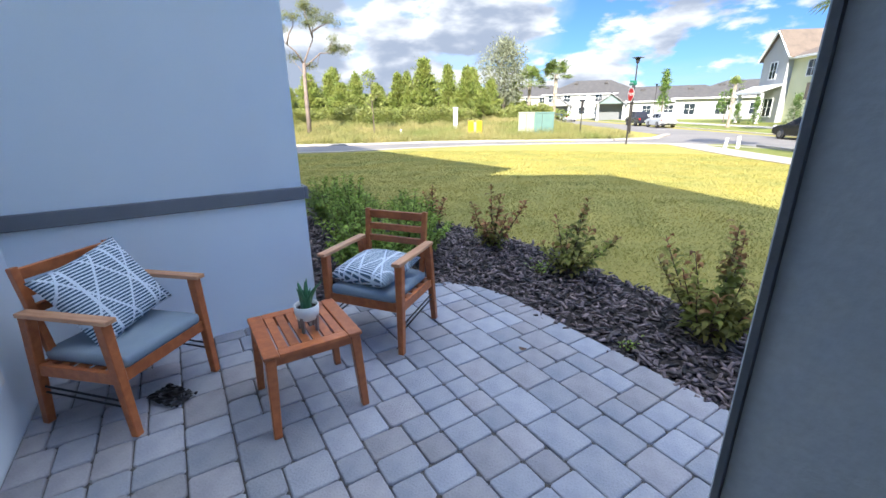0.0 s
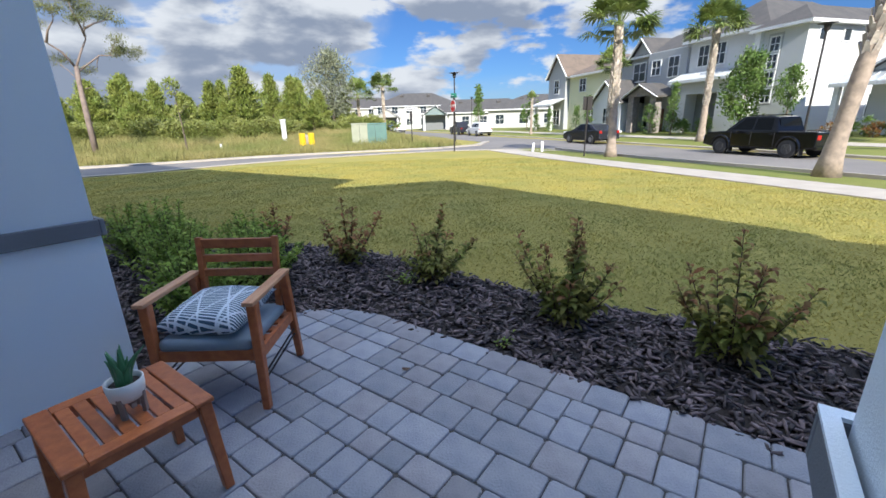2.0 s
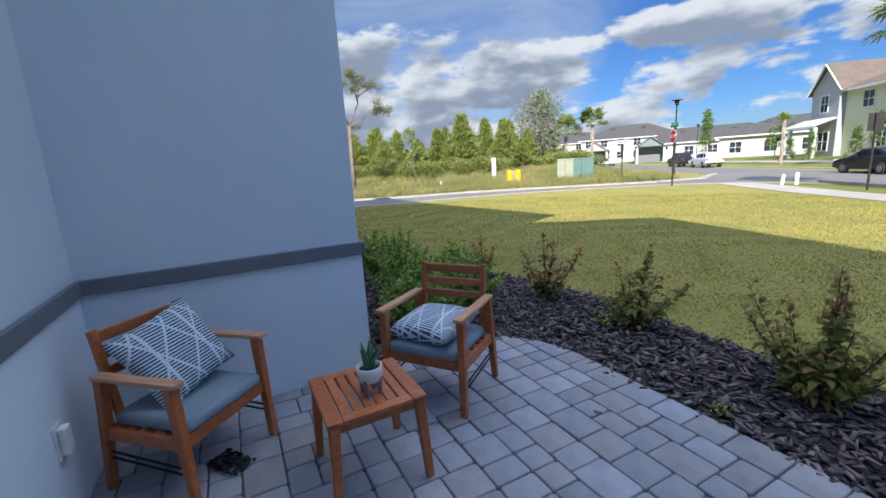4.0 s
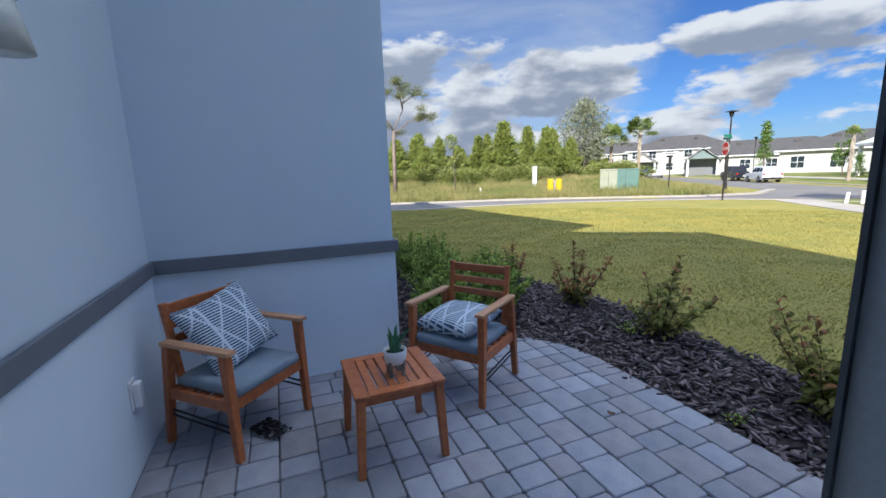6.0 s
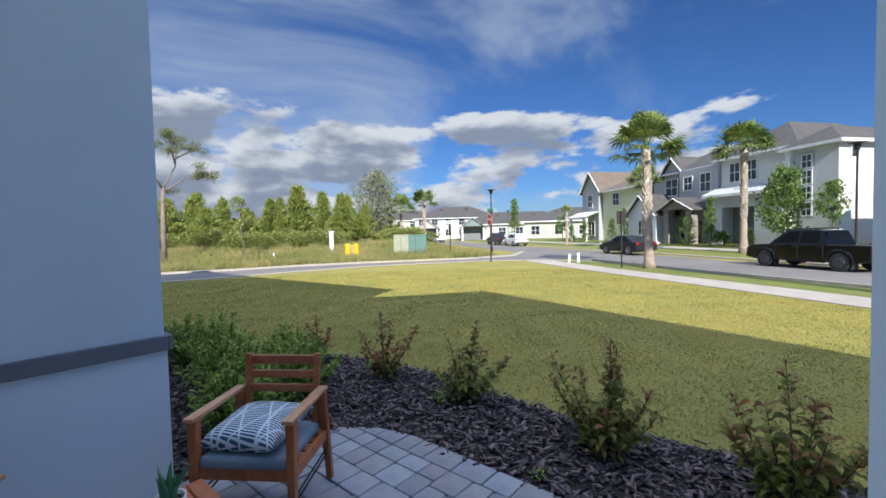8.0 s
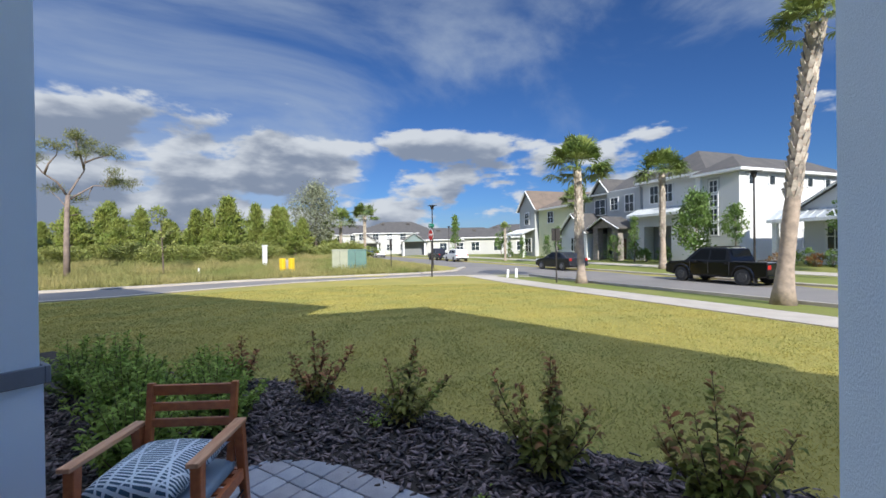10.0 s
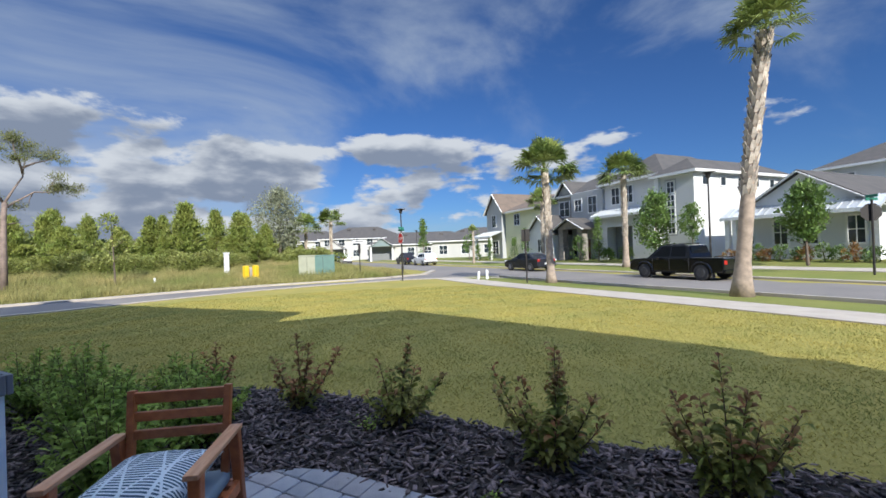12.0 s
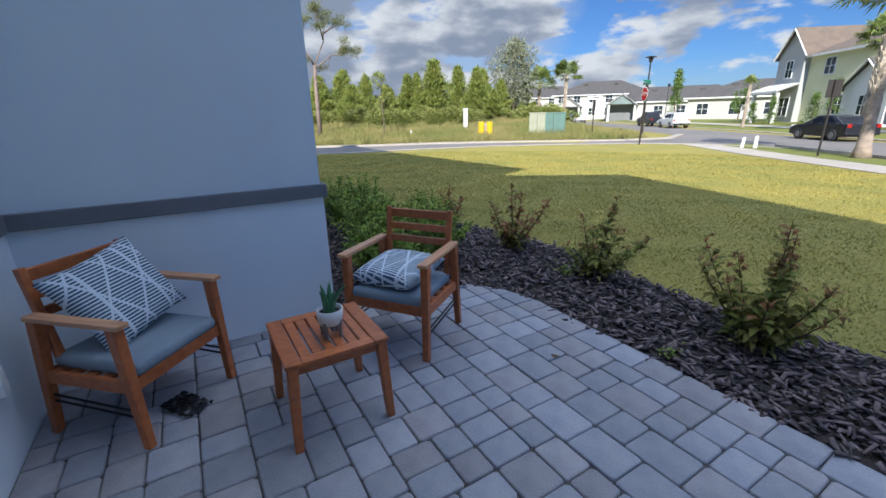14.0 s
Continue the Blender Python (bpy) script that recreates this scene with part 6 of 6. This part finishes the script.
def stop_sign(x, y, face_deg, label, back=False):
    """A stop sign on a dark post; face_deg turns its face from -y."""
    ob = thing("stop_sign", label, "sign", pose(x, y, height(x, y), rz=face_deg))
    part("post", tube([(0, 0.05, -0.2), (0, 0.05, 3.35)], [0.045, 0.045], 10), M["post_dark"], ob, "dark round sign post")
    bm = prism(octagon(0.40, 0.01), -0.006, 0.006)
    bmesh.ops.transform(bm, matrix=pose(0, -0.01, 2.80, 90), verts=bm.verts)
    face = part("sign_plate", bm, M["sign_white"] if not back else M["post_dark"], ob, "white-rimmed octagonal plate")
    bm = prism(octagon(0.365, 0.01), 0.006, 0.010)
    bmesh.ops.transform(bm, matrix=pose(0, -0.01, 2.80, 90), verts=bm.verts)
    part("red_face", bm, M["sign_red"], face)
    word = letters("STOP", 0.26, M["sign_white"], face)
    word.matrix_basis = pose(0, -0.024, 2.80, 90)
    for k, (tz, w) in enumerate(((3.36, 0.55), (3.50, 0.50))):
        ang = 90 * k
        bm = box((-w / 2, -0.01, tz - 0.06), (w / 2, 0.01, tz + 0.06), 0.004)
        bmesh.ops.transform(bm, matrix=pose(0, 0.05, 0, rz=ang + 20), verts=bm.verts)
        part("street_name_blade", bm, M["sign_green"], ob, "green street name blade")
    return ob


stop_sign(-12.55, 23.95, -31, "red stop sign with green street blades on a dark post")
p = st(7.2, 26.6)
stop_sign(p.x, p.y, 190, "stop sign seen from behind across the street", True)


def street_lamp(x, y, tall, label):
    ob = thing("street_lamp", label, "street lamp", pose(x, y, height(x, y)))
    part("pole", tube([(0, 0, -0.2), (0, 0, 0.7), (0, 0, 0.75), (0, 0, tall)], [0.10, 0.09, 0.06, 0.045], 12), M["post_dark"], ob)
    part("lamp_head", tube([(0, 0, tall - 0.05), (0, 0, tall + 0.25), (0, 0, tall + 0.30), (0, 0, tall + 0.36)], [0.10, 0.16, 0.42, 0.10], 16), M["post_dark"], ob, "flat round dark lamp head")
    return ob


street_lamp(-16.55, 30.1, 5.2, "dark bronze street lamp at the junction")
p = st(14.6, 27.2)
street_lamp(p.x, p.y, 5.6, "tall dark street lamp beside the white house")
street_lamp(*at_bearing(-31.5, 75), 5.2, "dark street lamp further up the street")


def sign_back(x, y, tall, w, h, turn, label):
    ob = thing("sign_post", label, "sign", pose(x, y, height(x, y), rz=turn))
    part("post", tube([(0, 0, -0.2), (0, 0, tall)], [0.04, 0.04], 10), M["post_dark"], ob)
    part("sign_plate", box((-w / 2, -0.03, tall - h), (w / 2, -0.045 + 0.006, tall), 0.004), M["post_dark"], ob, "back of a sign plate")
    return ob


p = st(17.0, 15.6)
sign_back(p.x, p.y, 2.9, 0.45, 0.65, 200, "dark sign post seen edge on beside the palm")
p = st(31.4, 9.8)
sb = sign_back(p.x, p.y, 2.6, 0.20, 0.8, 20, "dark direction sign post in the roadside grass")
bm = box((-0.55, -0.02, 2.62), (0.55, 0.0, 2.86), 0.004)
arrow = part("direction_plate", bm, M["sign_white"], sb, "white direction plate with dark arrow")
part("arrow", box((-0.35, -0.028, 2.71), (0.35, -0.021, 2.77)), M["post_dark"], arrow)


def bollard(x, y, h, r, lean, label):
    ob = thing("marker_post", label, "post", pose(x, y, height(x, y), ry=lean), "white marker posts")
    part("tube", tube([(0, 0, -0.05), (0, 0, h), (0, 0, h + 0.03)], [r, r, r * 0.7], 12), M["sign_white"], ob)
    return ob


bollard(-7.55, 25.1, 0.50, 0.075, 5, "short white plastic marker post leaning in the grass")
bollard(-7.00, 25.2, 0.58, 0.085, 0, "short white plastic marker post beside the footpath")
x, y = at_bearing(-55.6, 37)
big = thing("marker_post", "tall white utility marker post in the grass", "post", pose(x, y, height(x, y)))
part("shaft", box((-0.17, -0.12, -0.1), (0.17, 0.12, 1.75), 0.02), M["sign_white"], big)
part("cap", box((-0.20, -0.15, 1.75), (0.20, 0.15, 1.86), 0.02), M["sign_white"], big)
x, y = at_bearing(-62.9, 33.5)
bollard(x, y, 0.45, 0.07, 0, "small white marker in the roadside grass")
for k, az in enumerate((-53.5, -52.4)):
    x, y = at_bearing(az, 33)
    hyd = thing("pipe_guard", "bright yellow utility pipe guard in the grass", "utility pipe", pose(x, y, height(x, y)), "yellow pipe guards")
    part("guard", box((-0.18, -0.16, 0.12), (0.18, 0.16, 1.12), 0.05), M["yellow"], hyd)
    part("foot", box((-0.20, -0.18, -0.1), (-0.08, 0.18, 0.14), 0.02), M["yellow"], hyd)
    part("foot", box((0.08, -0.18, -0.1), (0.20, 0.18, 0.14), 0.02), M["yellow"], hyd)
x, y = at_bearing(-52.95, 33.6)
pk = thing("utility_box", "small pinkish concrete utility block between the guards", "utility box", pose(x, y, height(x, y)))
part("block", box((-0.13, -0.15, -0.1), (0.13, 0.15, 0.95), 0.03), M["concrete"], pk)
for az, mat, w, label in ((-46.6, "box_tan", 1.2, "tan utility cabinet in the roadside grass"), (-44.6, "box_green", 1.75, "green utility cabinet in the roadside grass")):
    x, y = at_bearing(az + 0.4, 34)
    cab = thing("utility_cabinet", label, "utility cabinet", pose(x, y, height(x, y), rz=44))
    part("case", box((-w / 2, -0.5, -0.1), (w / 2, 0.5, 1.55), 0.03), M[mat], cab)
    part("lid", box((-w / 2 - 0.03, -0.53, 1.555), (w / 2 + 0.03, 0.53, 1.66), 0.02), M[mat], cab)
    part("door_seam", box((-0.012, -0.507, 0.1), (0.012, -0.501, 1.5)), M["post_dark"], cab)


# ---- pavers, piece by piece ----
def clipped(poly, clip):
    """The part of a convex outline inside a convex clip outline."""
    for (ax, ay), (bx, by) in zip(clip, clip[1:] + clip[:1]):
        out, nx, ny = [], ay - by, bx - ax
        side = [(x - ax) * nx + (y - ay) * ny for x, y in poly]
        for i, p in enumerate(poly):
            q, sp, sq = poly[i - 1], side[i], side[i - 1]
            if (sp >= 0) != (sq >= 0):
                f = sq / (sq - sp)
                out.append((q[0] + f * (p[0] - q[0]), q[1] + f * (p[1] - q[1])))
            if sp >= 0:
                out.append(p)
        poly = out
        if len(poly) < 3:
            return []
    return poly


def stone_mesh(outline, cx, cy, mat):
    """A tumbled paver with rounded shoulders."""
    bm = bmesh.new()
    rings = []
    for inset, z in ((0.0, -0.045), (0.0, -0.010), (0.003, -0.003), (0.009, 0.0)):
        ring = []
        for x, y in outline:
            dx, dy = x - cx, y - cy
            ring.append(bm.verts.new((dx - math.copysign(min(inset, abs(dx)), dx), dy - math.copysign(min(inset, abs(dy)), dy), z)))
        rings.append(ring)
    m = len(outline)
    for ra, rb in zip(rings, rings[1:]):
        for k in range(m):
            bm.faces.new((ra[k], ra[(k + 1) % m], rb[(k + 1) % m], rb[k]))
    bm.faces.new(rings[-1])
    return mesh_of("paver", bm, mat)


CLIP_A = [(-0.10, 0.005), (3.155, 0.005), (3.155, 3.22), (0.72, 3.22), (0.36, 3.13), (0.12, 2.95), (-0.03, 2.55), (-0.10, 2.1)]
CLIP_B = [(-0.10, 0.005), (4.75, 0.005), (4.75, 3.22), (0.72, 3.22), (0.36, 3.13), (0.12, 2.95), (-0.03, 2.55), (-0.10, 2.1)]
rng_p = random.Random(11)
GAP = 0.0026
UNIT = 0.0535


def courses():
    """Stones of a random bond: bands seven units deep split three and four, and single rows between them."""
    y = 3.222 - 61 * UNIT
    for deep in (7, 7, 4, 7, 3, 7, 7, 4, 4, 7, 4):
        x = -0.14 - UNIT * rng_p.randrange(4)
        low = 3
        while x < 4.9:
            if deep == 7:
                low = 7 - low if rng_p.random() < 0.75 else low
                run = rng_p.choice((6, 7, 7, 8, 4))
                for y0, tall in ((y, low), (y + low * UNIT, 7 - low)):
                    left = run
                    xx = x
                    while left:
                        w = left if left <= 5 and (left < 5 or rng_p.random() < 0.4) else rng_p.choice((3, 4))
                        if left - w in (1, 2):
                            w = left - 3 if left - 3 >= 3 else left
                        yield xx, y0, w * UNIT, tall * UNIT
                        xx += w * UNIT
                        left -= w
                x += run * UNIT
            else:
                w = rng_p.choice((3, 4, 4, 5))
                yield x, y, w * UNIT, deep * UNIT
                x += w * UNIT
        y += deep * UNIT


for x, y, dx, dy in courses():
    j = [rng_p.uniform(-0.003, 0.003) for _ in range(4)]
    quad = [(x + GAP + j[0], y + GAP), (x + dx - GAP, y + GAP + j[1]), (x + dx - GAP + j[2], y + dy - GAP), (x + GAP, y + dy - GAP + j[3])]
    octo = []
    for i, p in enumerate(quad):
        for q in (quad[i - 1], quad[(i + 1) % 4]):
            L = math.hypot(q[0] - p[0], q[1] - p[1])
            c = rng_p.uniform(0.008, 0.018)
            octo.append((p[0] + (q[0] - p[0]) * c / L, p[1] + (q[1] - p[1]) * c / L))
    pc = clipped(octo, CLIP_B if y > 1.79 else CLIP_A)
    if len(pc) < 3:
        continue
    xs, ys = [p[0] for p in pc], [p[1] for p in pc]
    if (max(xs) - min(xs)) < 0.03 or (max(ys) - min(ys)) < 0.03:
        continue
    cx, cy = (max(xs) + min(xs)) / 2, (max(ys) + min(ys)) / 2
    ob = new("paver", stone_mesh(pc, cx, cy, M["paver" if rng_p.random() < 0.62 else "paver_brown"]))
    ob.matrix_basis = pose(cx, cy, rng_p.uniform(-0.0025, 0.0025), rng_p.uniform(-0.6, 0.6), rng_p.uniform(-0.6, 0.6), 0)
    ob.parent = patio
